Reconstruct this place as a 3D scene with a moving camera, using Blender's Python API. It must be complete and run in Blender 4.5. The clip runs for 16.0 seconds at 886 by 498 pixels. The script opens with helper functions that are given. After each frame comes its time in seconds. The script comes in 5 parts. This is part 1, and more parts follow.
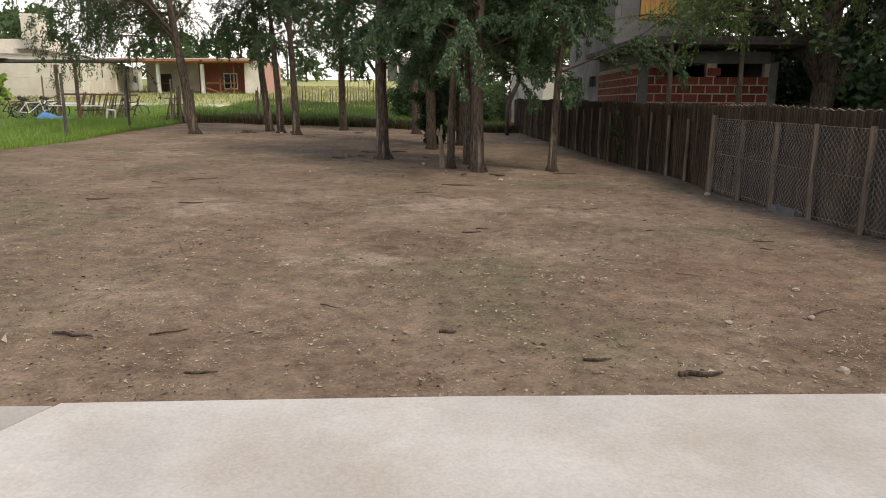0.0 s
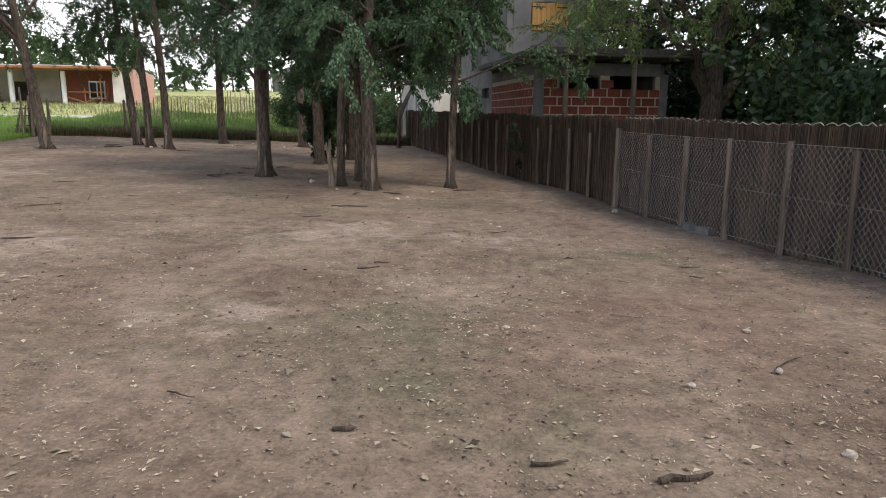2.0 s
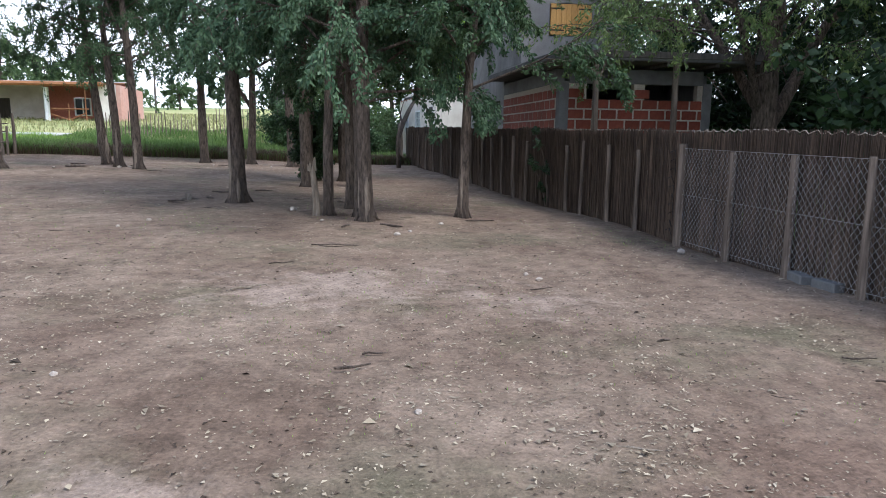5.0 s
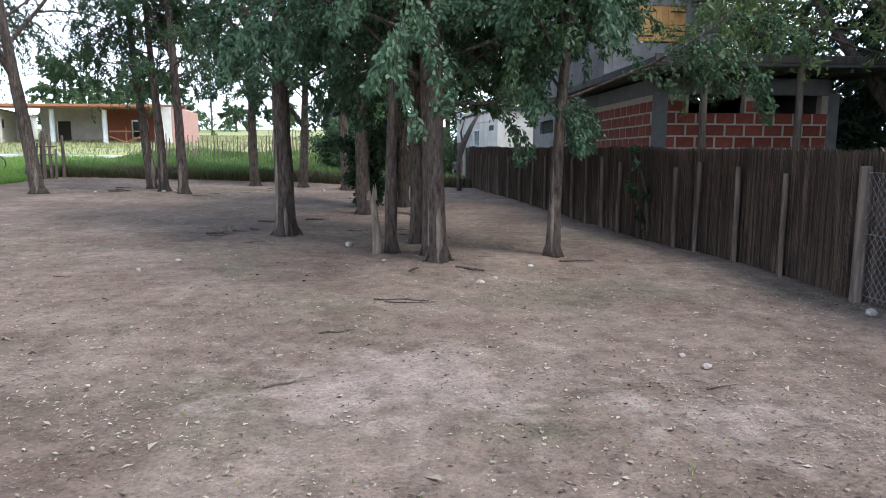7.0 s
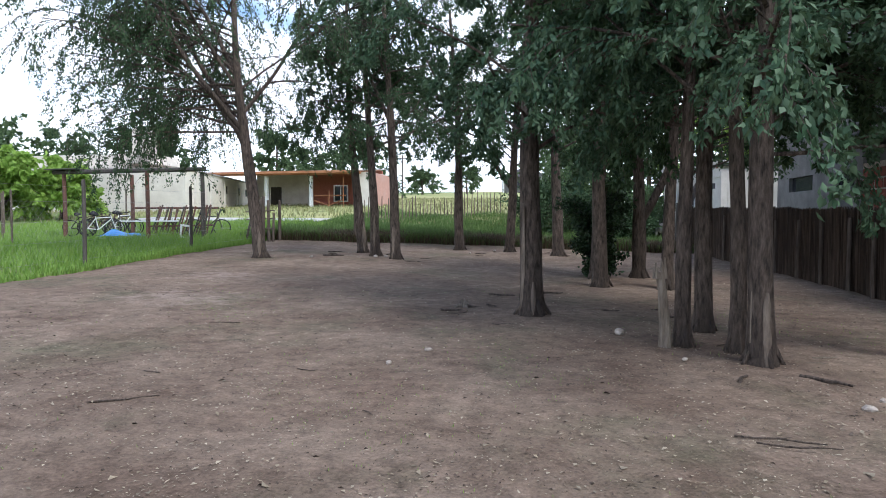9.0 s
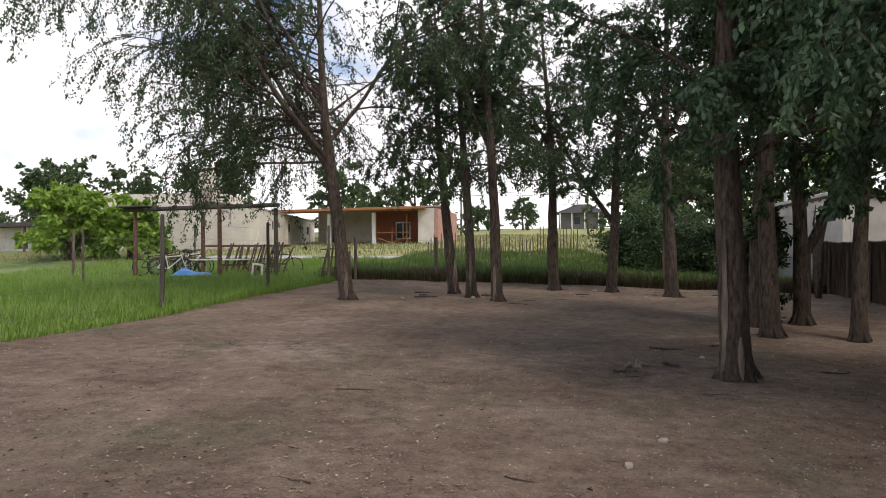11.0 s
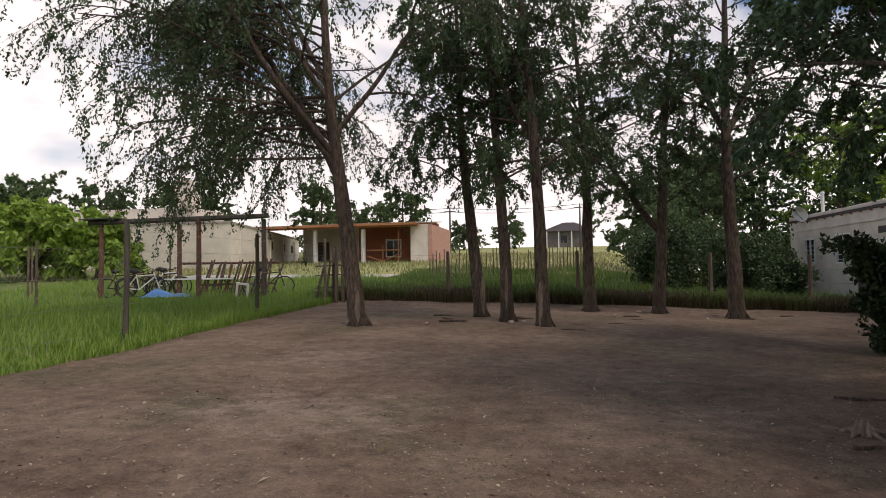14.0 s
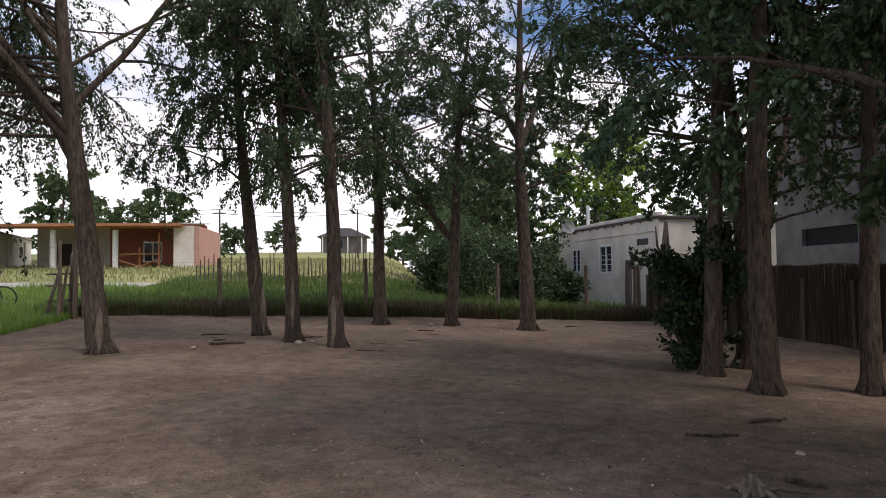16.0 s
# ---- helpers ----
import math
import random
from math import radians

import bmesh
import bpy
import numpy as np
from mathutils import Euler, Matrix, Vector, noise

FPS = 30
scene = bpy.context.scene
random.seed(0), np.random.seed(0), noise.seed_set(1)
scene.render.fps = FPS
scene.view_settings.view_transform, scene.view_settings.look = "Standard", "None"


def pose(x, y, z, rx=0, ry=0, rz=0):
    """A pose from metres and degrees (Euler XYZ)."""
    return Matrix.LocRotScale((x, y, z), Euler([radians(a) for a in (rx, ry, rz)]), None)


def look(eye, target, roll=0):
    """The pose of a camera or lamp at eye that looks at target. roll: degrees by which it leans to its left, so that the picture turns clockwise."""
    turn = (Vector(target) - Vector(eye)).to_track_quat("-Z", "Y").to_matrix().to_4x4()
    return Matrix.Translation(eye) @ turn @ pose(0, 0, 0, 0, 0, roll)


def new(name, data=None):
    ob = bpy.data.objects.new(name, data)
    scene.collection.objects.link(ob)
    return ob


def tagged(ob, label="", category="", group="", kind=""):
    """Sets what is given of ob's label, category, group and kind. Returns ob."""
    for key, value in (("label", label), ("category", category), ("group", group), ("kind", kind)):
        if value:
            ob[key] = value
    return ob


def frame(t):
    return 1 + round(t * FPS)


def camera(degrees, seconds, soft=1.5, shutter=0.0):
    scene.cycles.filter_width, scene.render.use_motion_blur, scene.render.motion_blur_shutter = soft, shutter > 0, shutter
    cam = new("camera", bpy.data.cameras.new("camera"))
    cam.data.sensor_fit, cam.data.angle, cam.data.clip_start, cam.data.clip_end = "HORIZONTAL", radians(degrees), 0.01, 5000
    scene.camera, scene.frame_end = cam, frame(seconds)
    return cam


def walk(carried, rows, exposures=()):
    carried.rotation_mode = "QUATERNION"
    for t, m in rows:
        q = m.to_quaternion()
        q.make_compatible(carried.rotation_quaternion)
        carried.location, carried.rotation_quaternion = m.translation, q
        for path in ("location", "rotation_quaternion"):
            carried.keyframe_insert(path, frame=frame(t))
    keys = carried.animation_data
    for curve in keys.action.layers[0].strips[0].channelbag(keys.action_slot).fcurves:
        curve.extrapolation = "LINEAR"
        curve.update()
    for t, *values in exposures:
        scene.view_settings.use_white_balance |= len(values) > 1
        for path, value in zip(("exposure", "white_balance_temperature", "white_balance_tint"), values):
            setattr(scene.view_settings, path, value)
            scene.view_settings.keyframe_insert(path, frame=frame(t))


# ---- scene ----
cam = camera(66.9, 16.0, soft=0.9)
PATH = [
    (0, (0.513, 0.104, 1.193), (0.411, 2.058, 0.775), 0.4),
    (0.5, (0.394, 0.293, 1.217), (0.491, 2.247, 0.802), 0.6),
    (1, (0.393, 0.576, 1.213), (0.578, 2.525, 0.801), 0.6),
    (1.5, (0.459, 0.942, 1.211), (0.666, 2.89, 0.811), 0.7),
    (2, (0.461, 1.327, 1.215), (0.676, 3.278, 0.831), 0.5),
    (2.5, (0.451, 1.719, 1.207), (0.671, 3.676, 0.858), 0.5),
    (3, (0.499, 2.168, 1.211), (0.726, 4.127, 0.88), 0.6),
    (3.5, (0.516, 2.603, 1.185), (0.744, 4.562, 0.854), 0.6),
    (6, (0.557, 5.098, 1.117), (0.751, 7.062, 0.796), 0.4),
    (6.5, (0.43, 5.646, 1.118), (0.576, 7.618, 0.823), 0.4),
    (7, (0.255, 6.119, 1.149), (0.329, 8.099, 0.876), 0.2),
    (7.5, (0.023, 6.624, 1.23), (-0.015, 8.613, 1.021), 0.2),
    (8, (-0.349, 7.058, 1.236), (-0.522, 9.045, 1.088), 0.1),
    (8.5, (-0.695, 7.446, 1.207), (-0.994, 9.42, 1.092), -0.0),
    (9, (-1.104, 7.873, 1.217), (-1.542, 9.823, 1.122), -0.1),
    (9.5, (-1.544, 8.294, 1.204), (-2.076, 10.221, 1.139), -0.1),
    (12, (-3.637, 10.2, 1.225), (-4.222, 12.112, 1.276), -0.4),
    (12.5, (-3.948, 10.665, 1.173), (-4.538, 12.575, 1.234), -0.5),
    (13, (-4.3, 11.116, 1.19), (-4.886, 13.027, 1.254), -0.6),
    (13.5, (-4.595, 11.546, 1.155), (-5.177, 13.457, 1.229), -0.6),
    (14, (-4.769, 11.959, 1.125), (-5.287, 13.889, 1.201), -0.7),
    (14.5, (-4.921, 12.443, 1.163), (-5.353, 14.395, 1.242), -0.7),
    (15, (-5.033, 12.838, 1.195), (-5.357, 14.81, 1.272), -0.8),
    (15.5, (-5.161, 13.226, 1.238), (-5.27, 15.222, 1.315), -0.7),
    (16, (-5.299, 13.593, 1.26), (-5.155, 15.586, 1.344), -0.6),
]
EXPOSURES = [(0, 0.05, 7400, 12), (2, 0.30, 6550, 12), (2.7, 0.40, 5900, 11), (3.5, 0.48, 5750, 11), (6, 0.66, 5750, 11), (7.5, 0.66, 5550, 11), (9, 0.30, 5720, 11), (9.7, 0.02, 6250, 11), (10.5, -0.25, 6600, 14), (12, -0.46, 6950, 18), (12.7, -0.63, 7050, 19), (14.5, -0.64, 7150, 19), (16, -0.42, 6650, 19)]
walk(cam, [(t, look(eye, target, roll)) for t, eye, target, roll in PATH], EXPOSURES)

# ---- world and light ----
world = bpy.data.worlds.new("sky")
scene.world = world
world.use_nodes = True
wn, wl = world.node_tree.nodes, world.node_tree.links
wn.clear()
w_out = wn.new("ShaderNodeOutputWorld")
w_bg = wn.new("ShaderNodeBackground")
w_sky = wn.new("ShaderNodeTexSky")
w_sky.sky_type = "NISHITA"
w_sky.sun_disc = False
SUN_EL, SUN_AZ = 52.0, 130.0
w_sky.sun_elevation, w_sky.sun_rotation = radians(SUN_EL), radians(SUN_AZ)
w_co = wn.new("ShaderNodeTexCoord")
w_no = wn.new("ShaderNodeTexNoise")
w_no.inputs["Scale"].default_value, w_no.inputs["Detail"].default_value = 2.2, 6.0
w_map = wn.new("ShaderNodeMapping")
w_map.inputs["Scale"].default_value = (1.0, 1.0, 2.2)
w_map.inputs["Location"].default_value = (0.9, 0.4, 0.0)
w_rmp = wn.new("ShaderNodeValToRGB")
w_rmp.color_ramp.elements[0].position, w_rmp.color_ramp.elements[1].position = 0.405, 0.52
w_rmp.color_ramp.elements[0].color = (0.06, 0.06, 0.06, 1)
w_mix = wn.new("ShaderNodeMix")
w_mix.data_type = "RGBA"
w_mix.inputs[7].default_value = (12.5, 12.7, 13.1, 1)
wl.new(w_co.outputs["Generated"], w_map.inputs["Vector"])
wl.new(w_map.outputs["Vector"], w_no.inputs["Vector"])
w_sep = wn.new("ShaderNodeSeparateXYZ")
w_lift = wn.new("ShaderNodeMath")  # cloud thickens towards the horizon
w_lift.operation = "MULTIPLY_ADD"
w_lift.inputs[1].default_value, w_lift.inputs[2].default_value = -0.32, 0.13
w_sum = wn.new("ShaderNodeMath")
wl.new(w_co.outputs["Generated"], w_sep.inputs["Vector"])
wl.new(w_sep.outputs["Z"], w_lift.inputs[0])
wl.new(w_no.outputs["Fac"], w_sum.inputs[0])
wl.new(w_lift.outputs["Value"], w_sum.inputs[1])
wl.new(w_sum.outputs["Value"], w_rmp.inputs["Fac"])
wl.new(w_rmp.outputs["Color"], w_mix.inputs[0])
w_hue = wn.new("ShaderNodeHueSaturation")
w_hue.inputs["Saturation"].default_value, w_hue.inputs["Value"].default_value = 1.35, 1.25
wl.new(w_sky.outputs["Color"], w_hue.inputs["Color"])
wl.new(w_hue.outputs["Color"], w_mix.inputs[6])
wl.new(w_mix.outputs[2], w_bg.inputs["Color"])
w_bg.inputs["Strength"].default_value = 0.13
wl.new(w_bg.outputs["Background"], w_out.inputs["Surface"])

sun = new("sun", bpy.data.lights.new("sun", "SUN"))
sun.data.energy, sun.data.angle, sun.data.color = 2.4, radians(24), (1.0, 0.95, 0.88)
_el, _az = radians(SUN_EL), radians(SUN_AZ)
sun.matrix_world = look((0, 0, 60), (-math.sin(_az) * math.cos(_el) * 40, -math.cos(_az) * math.cos(_el) * 40, 60 - math.sin(_el) * 40))


# ---- materials ----
def material(name, c1, c2, scale=4.0, rough=0.85, bump=0.3, fine=60.0, c3=None, big=0.5, stretch=(1, 1, 1), metal=0.0, vary=0.0, island=0.0, bumpdist=0.02):
    """Two colours blended by a noise, a third in large stains, fine grain in the relief."""
    m = bpy.data.materials.new(name)
    m.use_nodes = True
    n, l = m.node_tree.nodes, m.node_tree.links
    b = n["Principled BSDF"]
    b.inputs["Roughness"].default_value, b.inputs["Metallic"].default_value = rough, metal
    b.inputs["Specular IOR Level"].default_value = 0.25
    co = n.new("ShaderNodeTexCoord")
    mp = n.new("ShaderNodeMapping")
    mp.inputs["Scale"].default_value = stretch
    l.new(co.outputs["Object"], mp.inputs["Vector"])

    def noise_node(s, d):
        x = n.new("ShaderNodeTexNoise")
        x.inputs["Scale"].default_value, x.inputs["Detail"].default_value, x.inputs["Roughness"].default_value = s, d, 0.65
        l.new(mp.outputs["Vector"], x.inputs["Vector"])
        return x

    def ramp(src, a, z):
        r = n.new("ShaderNodeMapRange")
        r.inputs["From Min"].default_value, r.inputs["From Max"].default_value = a, z
        l.new(src, r.inputs["Value"])
        return r.outputs["Result"]

    def mix(f, a, z):
        x = n.new("ShaderNodeMix")
        x.data_type = "RGBA"
        if isinstance(f, float):
            x.inputs[0].default_value = f
        else:
            l.new(f, x.inputs[0])
        for s, v in ((6, a), (7, z)):
            if isinstance(v, tuple):
                x.inputs[s].default_value = (*v, 1)
            else:
                l.new(v, x.inputs[s])
        return x.outputs[2]

    n1 = noise_node(scale, 8)
    col = mix(ramp(n1.outputs["Fac"], 0.32, 0.68), c1, c2)
    if c3:
        n2 = noise_node(big, 5)
        col = mix(ramp(n2.outputs["Fac"], 0.45, 0.7), col, c3)
    nf = noise_node(fine, 4)
    hv = n.new("ShaderNodeHueSaturation")
    l.new(col, hv.inputs["Color"])
    val = ramp(nf.outputs["Fac"], 0.0, 1.0)
    mr = n.new("ShaderNodeMapRange")
    mr.inputs["To Min"].default_value, mr.inputs["To Max"].default_value = 0.72, 1.28
    l.new(val, mr.inputs["Value"])
    v = mr.outputs["Result"]
    if vary or island:
        src = n.new("ShaderNodeObjectInfo").outputs["Random"] if vary else n.new("ShaderNodeNewGeometry").outputs["Random Per Island"]
        r2 = n.new("ShaderNodeMapRange")
        r2.inputs["To Min"].default_value, r2.inputs["To Max"].default_value = 1 - (vary or island), 1 + (vary or island)
        l.new(src, r2.inputs["Value"])
        mu = n.new("ShaderNodeMath")
        mu.operation = "MULTIPLY"
        l.new(v, mu.inputs[0])
        l.new(r2.outputs["Result"], mu.inputs[1])
        v = mu.outputs["Value"]
    l.new(v, hv.inputs["Value"])
    l.new(hv.outputs["Color"], b.inputs["Base Color"])
    if bump:
        bp = n.new("ShaderNodeBump")
        bp.inputs["Strength"].default_value, bp.inputs["Distance"].default_value = bump, bumpdist
        ad = n.new("ShaderNodeMath")
        l.new(n1.outputs["Fac"], ad.inputs[0])
        l.new(nf.outputs["Fac"], ad.inputs[1])
        l.new(ad.outputs["Value"], bp.inputs["Height"])
        l.new(bp.outputs["Normal"], b.inputs["Normal"])
    return m


def leaf_material(name, c1, c2, glow=0.35):
    """Thin leaves: part of the light passes through them; each leaf a little different."""
    m = bpy.data.materials.new(name)
    m.use_nodes = True
    n, l = m.node_tree.nodes, m.node_tree.links
    b = n["Principled BSDF"]
    b.inputs["Roughness"].default_value = 0.55
    b.inputs["Specular IOR Level"].default_value = 0.3
    g = n.new("ShaderNodeNewGeometry")
    x = n.new("ShaderNodeMix")
    x.data_type = "RGBA"
    x.inputs[6].default_value, x.inputs[7].default_value = (*c1, 1), (*c2, 1)
    l.new(g.outputs["Random Per Island"], x.inputs[0])
    l.new(x.outputs[2], b.inputs["Base Color"])
    t = n.new("ShaderNodeBsdfTranslucent")
    l.new(x.outputs[2], t.inputs["Color"])
    s = n.new("ShaderNodeMixShader")
    s.inputs[0].default_value = glow
    l.new(b.outputs["BSDF"], s.inputs[1])
    l.new(t.outputs["BSDF"], s.inputs[2])
    l.new(s.outputs["Shader"], n["Material Output"].inputs["Surface"])
    return m


def glass_material(name):
    m = bpy.data.materials.new(name)
    m.use_nodes = True
    b = m.node_tree.nodes["Principled BSDF"]
    b.inputs["Base Color"].default_value = (0.03, 0.035, 0.04, 1)
    b.inputs["Roughness"].default_value = 0.12
    b.inputs["Specular IOR Level"].default_value = 0.2
    return m


def soil_material():
    """Trodden soil: pale and dark mottling at three scales, faint green and red stains, a few sandy patches."""
    m = bpy.data.materials.new("bare_soil")
    m.use_nodes = True
    n, l = m.node_tree.nodes, m.node_tree.links
    b = n["Principled BSDF"]
    b.inputs["Roughness"].default_value, b.inputs["Specular IOR Level"].default_value = 0.95, 0.1
    co = n.new("ShaderNodeTexCoord").outputs["Object"]

    def nz(s, d, r=0.6, off=0.0):
        mp = n.new("ShaderNodeMapping")
        mp.inputs["Location"].default_value = (off, off * 0.7, 0)
        l.new(co, mp.inputs["Vector"])
        x = n.new("ShaderNodeTexNoise")
        x.inputs["Scale"].default_value, x.inputs["Detail"].default_value, x.inputs["Roughness"].default_value = s, d, r
        l.new(mp.outputs["Vector"], x.inputs["Vector"])
        return x.outputs["Fac"]

    def rg(v, a, z, c=0.0, d=1.0):
        r = n.new("ShaderNodeMapRange")
        for k, q in (("From Min", a), ("From Max", z), ("To Min", c), ("To Max", d)):
            r.inputs[k].default_value = q
        l.new(v, r.inputs["Value"])
        return r.outputs["Result"]

    def mx(f, a, z):
        x = n.new("ShaderNodeMix")
        x.data_type = "RGBA"
        l.new(f, x.inputs[0])
        for s, v in ((6, a), (7, z)):
            if isinstance(v, tuple):
                x.inputs[s].default_value = (*v, 1)
            else:
                l.new(v, x.inputs[s])
        return x.outputs[2]

    def op(kind, a, z):
        x = n.new("ShaderNodeMath")
        x.operation = kind
        for i, v in ((0, a), (1, z)):
            if isinstance(v, float):
                x.inputs[i].default_value = v
            else:
                l.new(v, x.inputs[i])
        return x.outputs["Value"]

    mid, fine = nz(5.5, 8, 0.72), nz(38, 6, 0.7, 3.0)
    col = mx(rg(nz(0.75, 9, 0.68), 0.36, 0.64), (0.163, 0.114, 0.081), (0.266, 0.199, 0.144))
    col = mx(rg(nz(0.42, 6, 0.65, 7.0), 0.52, 0.66, 0.0, 0.75), col, (0.135, 0.124, 0.076))
    col = mx(rg(nz(0.33, 6, 0.65, 19.0), 0.53, 0.68, 0.0, 0.55), col, (0.19, 0.125, 0.09))
    warp = nz(2.6, 7, 0.7, 11.0)
    for px, py, pr in ((-1.25, 6.4, 0.42), (-0.6, 6.5, 0.6), (0.2, 10.3, 1.3), (-7.6, 17.4, 1.2), (-3.4, 9.4, 1.0), (-8.8, 20.5, 1.0), (-2.4, 5.2, 0.5), (2.1, 9.6, 0.8)):
        mp = n.new("ShaderNodeVectorMath")
        mp.operation = "DISTANCE"
        cz = n.new("ShaderNodeVectorMath")
        cz.operation = "MULTIPLY"
        cz.inputs[1].default_value = (1, 1.25, 0)
        l.new(co, cz.inputs[0])
        l.new(cz.outputs["Vector"], mp.inputs[0])
        mp.inputs[1].default_value = (px, py * 1.25, 0)
        d = op("ADD", op("DIVIDE", mp.outputs["Value"], pr), rg(warp, 0.3, 0.7, -0.9, 0.9))
        col = mx(rg(d, 0.95, 0.15, 0.0, 0.75), col, (0.34, 0.262, 0.203))
    v = op("MULTIPLY", rg(mid, 0.3, 0.7, 0.60, 1.34), rg(fine, 0.28, 0.72, 0.66, 1.32))
    hs = n.new("ShaderNodeHueSaturation")
    l.new(col, hs.inputs["Color"])
    l.new(v, hs.inputs["Value"])
    l.new(hs.outputs["Color"], b.inputs["Base Color"])
    bp = n.new("ShaderNodeBump")
    bp.inputs["Strength"].default_value, bp.inputs["Distance"].default_value = 0.8, 0.035
    l.new(op("ADD", mid, op("MULTIPLY", fine, 0.45)), bp.inputs["Height"])
    l.new(bp.outputs["Normal"], b.inputs["Normal"])
    return m


DIRT = soil_material()
CRUMB = material("soil_clod", (0.11, 0.08, 0.06), (0.20, 0.155, 0.115), 9.0, 0.95, 0.3, 60.0, island=0.35)
SOIL_GRASS = material("grassy_soil", (0.10, 0.16, 0.04), (0.18, 0.24, 0.07), 0.8, 0.95, 0.6, 22.0, (0.36, 0.33, 0.15), 0.05)
PASTURE = material("dry_pasture", (0.30, 0.30, 0.11), (0.44, 0.41, 0.18), 0.35, 0.95, 0.5, 14.0, (0.24, 0.29, 0.09), 0.05)
CONCRETE = material("trowelled_concrete", (0.42, 0.40, 0.375), (0.55, 0.53, 0.50), 1.1, 0.8, 0.2, 50.0, (0.385, 0.34, 0.285), 0.7)
CONCRETE_OLD = material("older_concrete", (0.34, 0.325, 0.30), (0.42, 0.40, 0.365), 1.6, 0.85, 0.2, 60.0)
BARK = material("rough_bark", (0.022, 0.017, 0.013), (0.205, 0.157, 0.120), 24.0, 0.95, 1.0, 70.0, (0.055, 0.042, 0.033), 1.6, (1, 1, 0.22), bumpdist=0.04)
SCARWOOD = material("bare_scar_wood", (0.13, 0.10, 0.072), (0.31, 0.25, 0.19), 16.0, 0.9, 0.8, 70.0, (0.085, 0.066, 0.05), 5.0, (1, 1, 0.2))
DEADWOOD = material("bare_dead_wood", (0.11, 0.085, 0.06), (0.29, 0.24, 0.18), 14.0, 0.9, 0.6, 60.0, None, 1, (1, 1, 0.2))
POSTWOOD = material("weathered_post_wood", (0.065, 0.050, 0.038), (0.175, 0.138, 0.108), 18.0, 0.9, 0.5, 80.0, (0.23, 0.18, 0.14), 2.0, (1, 1, 0.1), vary=0.2)
DARKPOST = material("dark_old_post_wood", (0.05, 0.045, 0.04), (0.11, 0.095, 0.08), 18.0, 0.9, 0.5, 80.0, None, 2.0, (1, 1, 0.1), vary=0.2)
REED = material("weathered_reed", (0.036, 0.025, 0.018), (0.125, 0.088, 0.062), 6.0, 0.9, 0.3, 90.0, (0.062, 0.044, 0.032), 0.7, (1, 1, 0.25), island=0.5)
WIRE = material("galvanised_wire", (0.32, 0.31, 0.30), (0.45, 0.44, 0.43), 20.0, 0.5, 0.0, 60.0, metal=0.6)
BRICK = material("hollow_clay_brick", (0.165, 0.040, 0.025), (0.235, 0.064, 0.039), 9.0, 0.85, 0.4, 90.0, (0.155, 0.045, 0.028), 1.5, vary=0.18)
MORTAR = material("cement_mortar", (0.32, 0.27, 0.22), (0.42, 0.365, 0.30), 14.0, 0.95, 0.5, 90.0)
CEMENT = material("grey_cement_render", (0.115, 0.112, 0.108), (0.18, 0.176, 0.17), 2.5, 0.92, 0.3, 60.0, (0.09, 0.087, 0.084), 0.6)
PALECEMENT = material("pale_cement_render", (0.19, 0.182, 0.172), (0.28, 0.27, 0.255), 2.5, 0.92, 0.3, 60.0, (0.14, 0.133, 0.125), 0.6)
SHUTTER = material("varnished_shutter_wood", (0.46, 0.24, 0.07), (0.60, 0.34, 0.11), 10.0, 0.6, 0.2, 60.0, None, 1, (1, 1, 0.2), vary=0.12)
IRON = material("dark_iron", (0.03, 0.03, 0.03), (0.06, 0.05, 0.045), 12.0, 0.6, 0.1, 80.0, metal=0.5)
RUST = material("rusty_scrap_iron", (0.10, 0.05, 0.035), (0.20, 0.10, 0.07), 12.0, 0.8, 0.3, 80.0, (0.07, 0.06, 0.06), 3.0)
PLASTER = material("cream_plaster", (0.62, 0.57, 0.48), (0.72, 0.67, 0.58), 1.5, 0.9, 0.15, 60.0, (0.55, 0.50, 0.42), 0.4)
WHITEWALL = material("worn_whitewash", (0.60, 0.555, 0.49), (0.73, 0.685, 0.62), 2.0, 0.9, 0.25, 60.0, (0.52, 0.46, 0.40), 0.6)
PINKWALL = material("pink_brick_wall", (0.42, 0.23, 0.18), (0.52, 0.31, 0.25), 5.0, 0.9, 0.3, 60.0, (0.45, 0.30, 0.25), 0.7)
REDWALL = material("red_brick_wall", (0.30, 0.10, 0.07), (0.40, 0.15, 0.10), 8.0, 0.9, 0.3, 60.0)
ROOFTIN = material("corrugated_tin", (0.36, 0.33, 0.31), (0.48, 0.44, 0.41), 3.0, 0.6, 0.1, 60.0, (0.30, 0.22, 0.17), 0.8, metal=0.3)
RAFTER = material("reddish_rafter_wood", (0.30, 0.13, 0.06), (0.42, 0.20, 0.10), 10.0, 0.8, 0.2, 60.0, None, 1, (0.2, 1, 1))
DARKROOF = material("dark_roof_sheet", (0.06, 0.055, 0.055), (0.10, 0.09, 0.09), 3.0, 0.8, 0.2, 50.0)
BLUEPLASTIC = material("blue_plastic", (0.07, 0.20, 0.45), (0.12, 0.30, 0.60), 6.0, 0.5, 0.1, 60.0)
WHITEPAINT = material("white_paint", (0.68, 0.68, 0.66), (0.80, 0.80, 0.78), 6.0, 0.6, 0.1, 60.0)
RUBBER = material("black_rubber", (0.02, 0.02, 0.02), (0.04, 0.04, 0.04), 10.0, 0.8, 0.2, 60.0)
STONE = material("pale_stone", (0.24, 0.20, 0.16), (0.40, 0.35, 0.29), 14.0, 0.9, 0.4, 80.0, island=0.3)
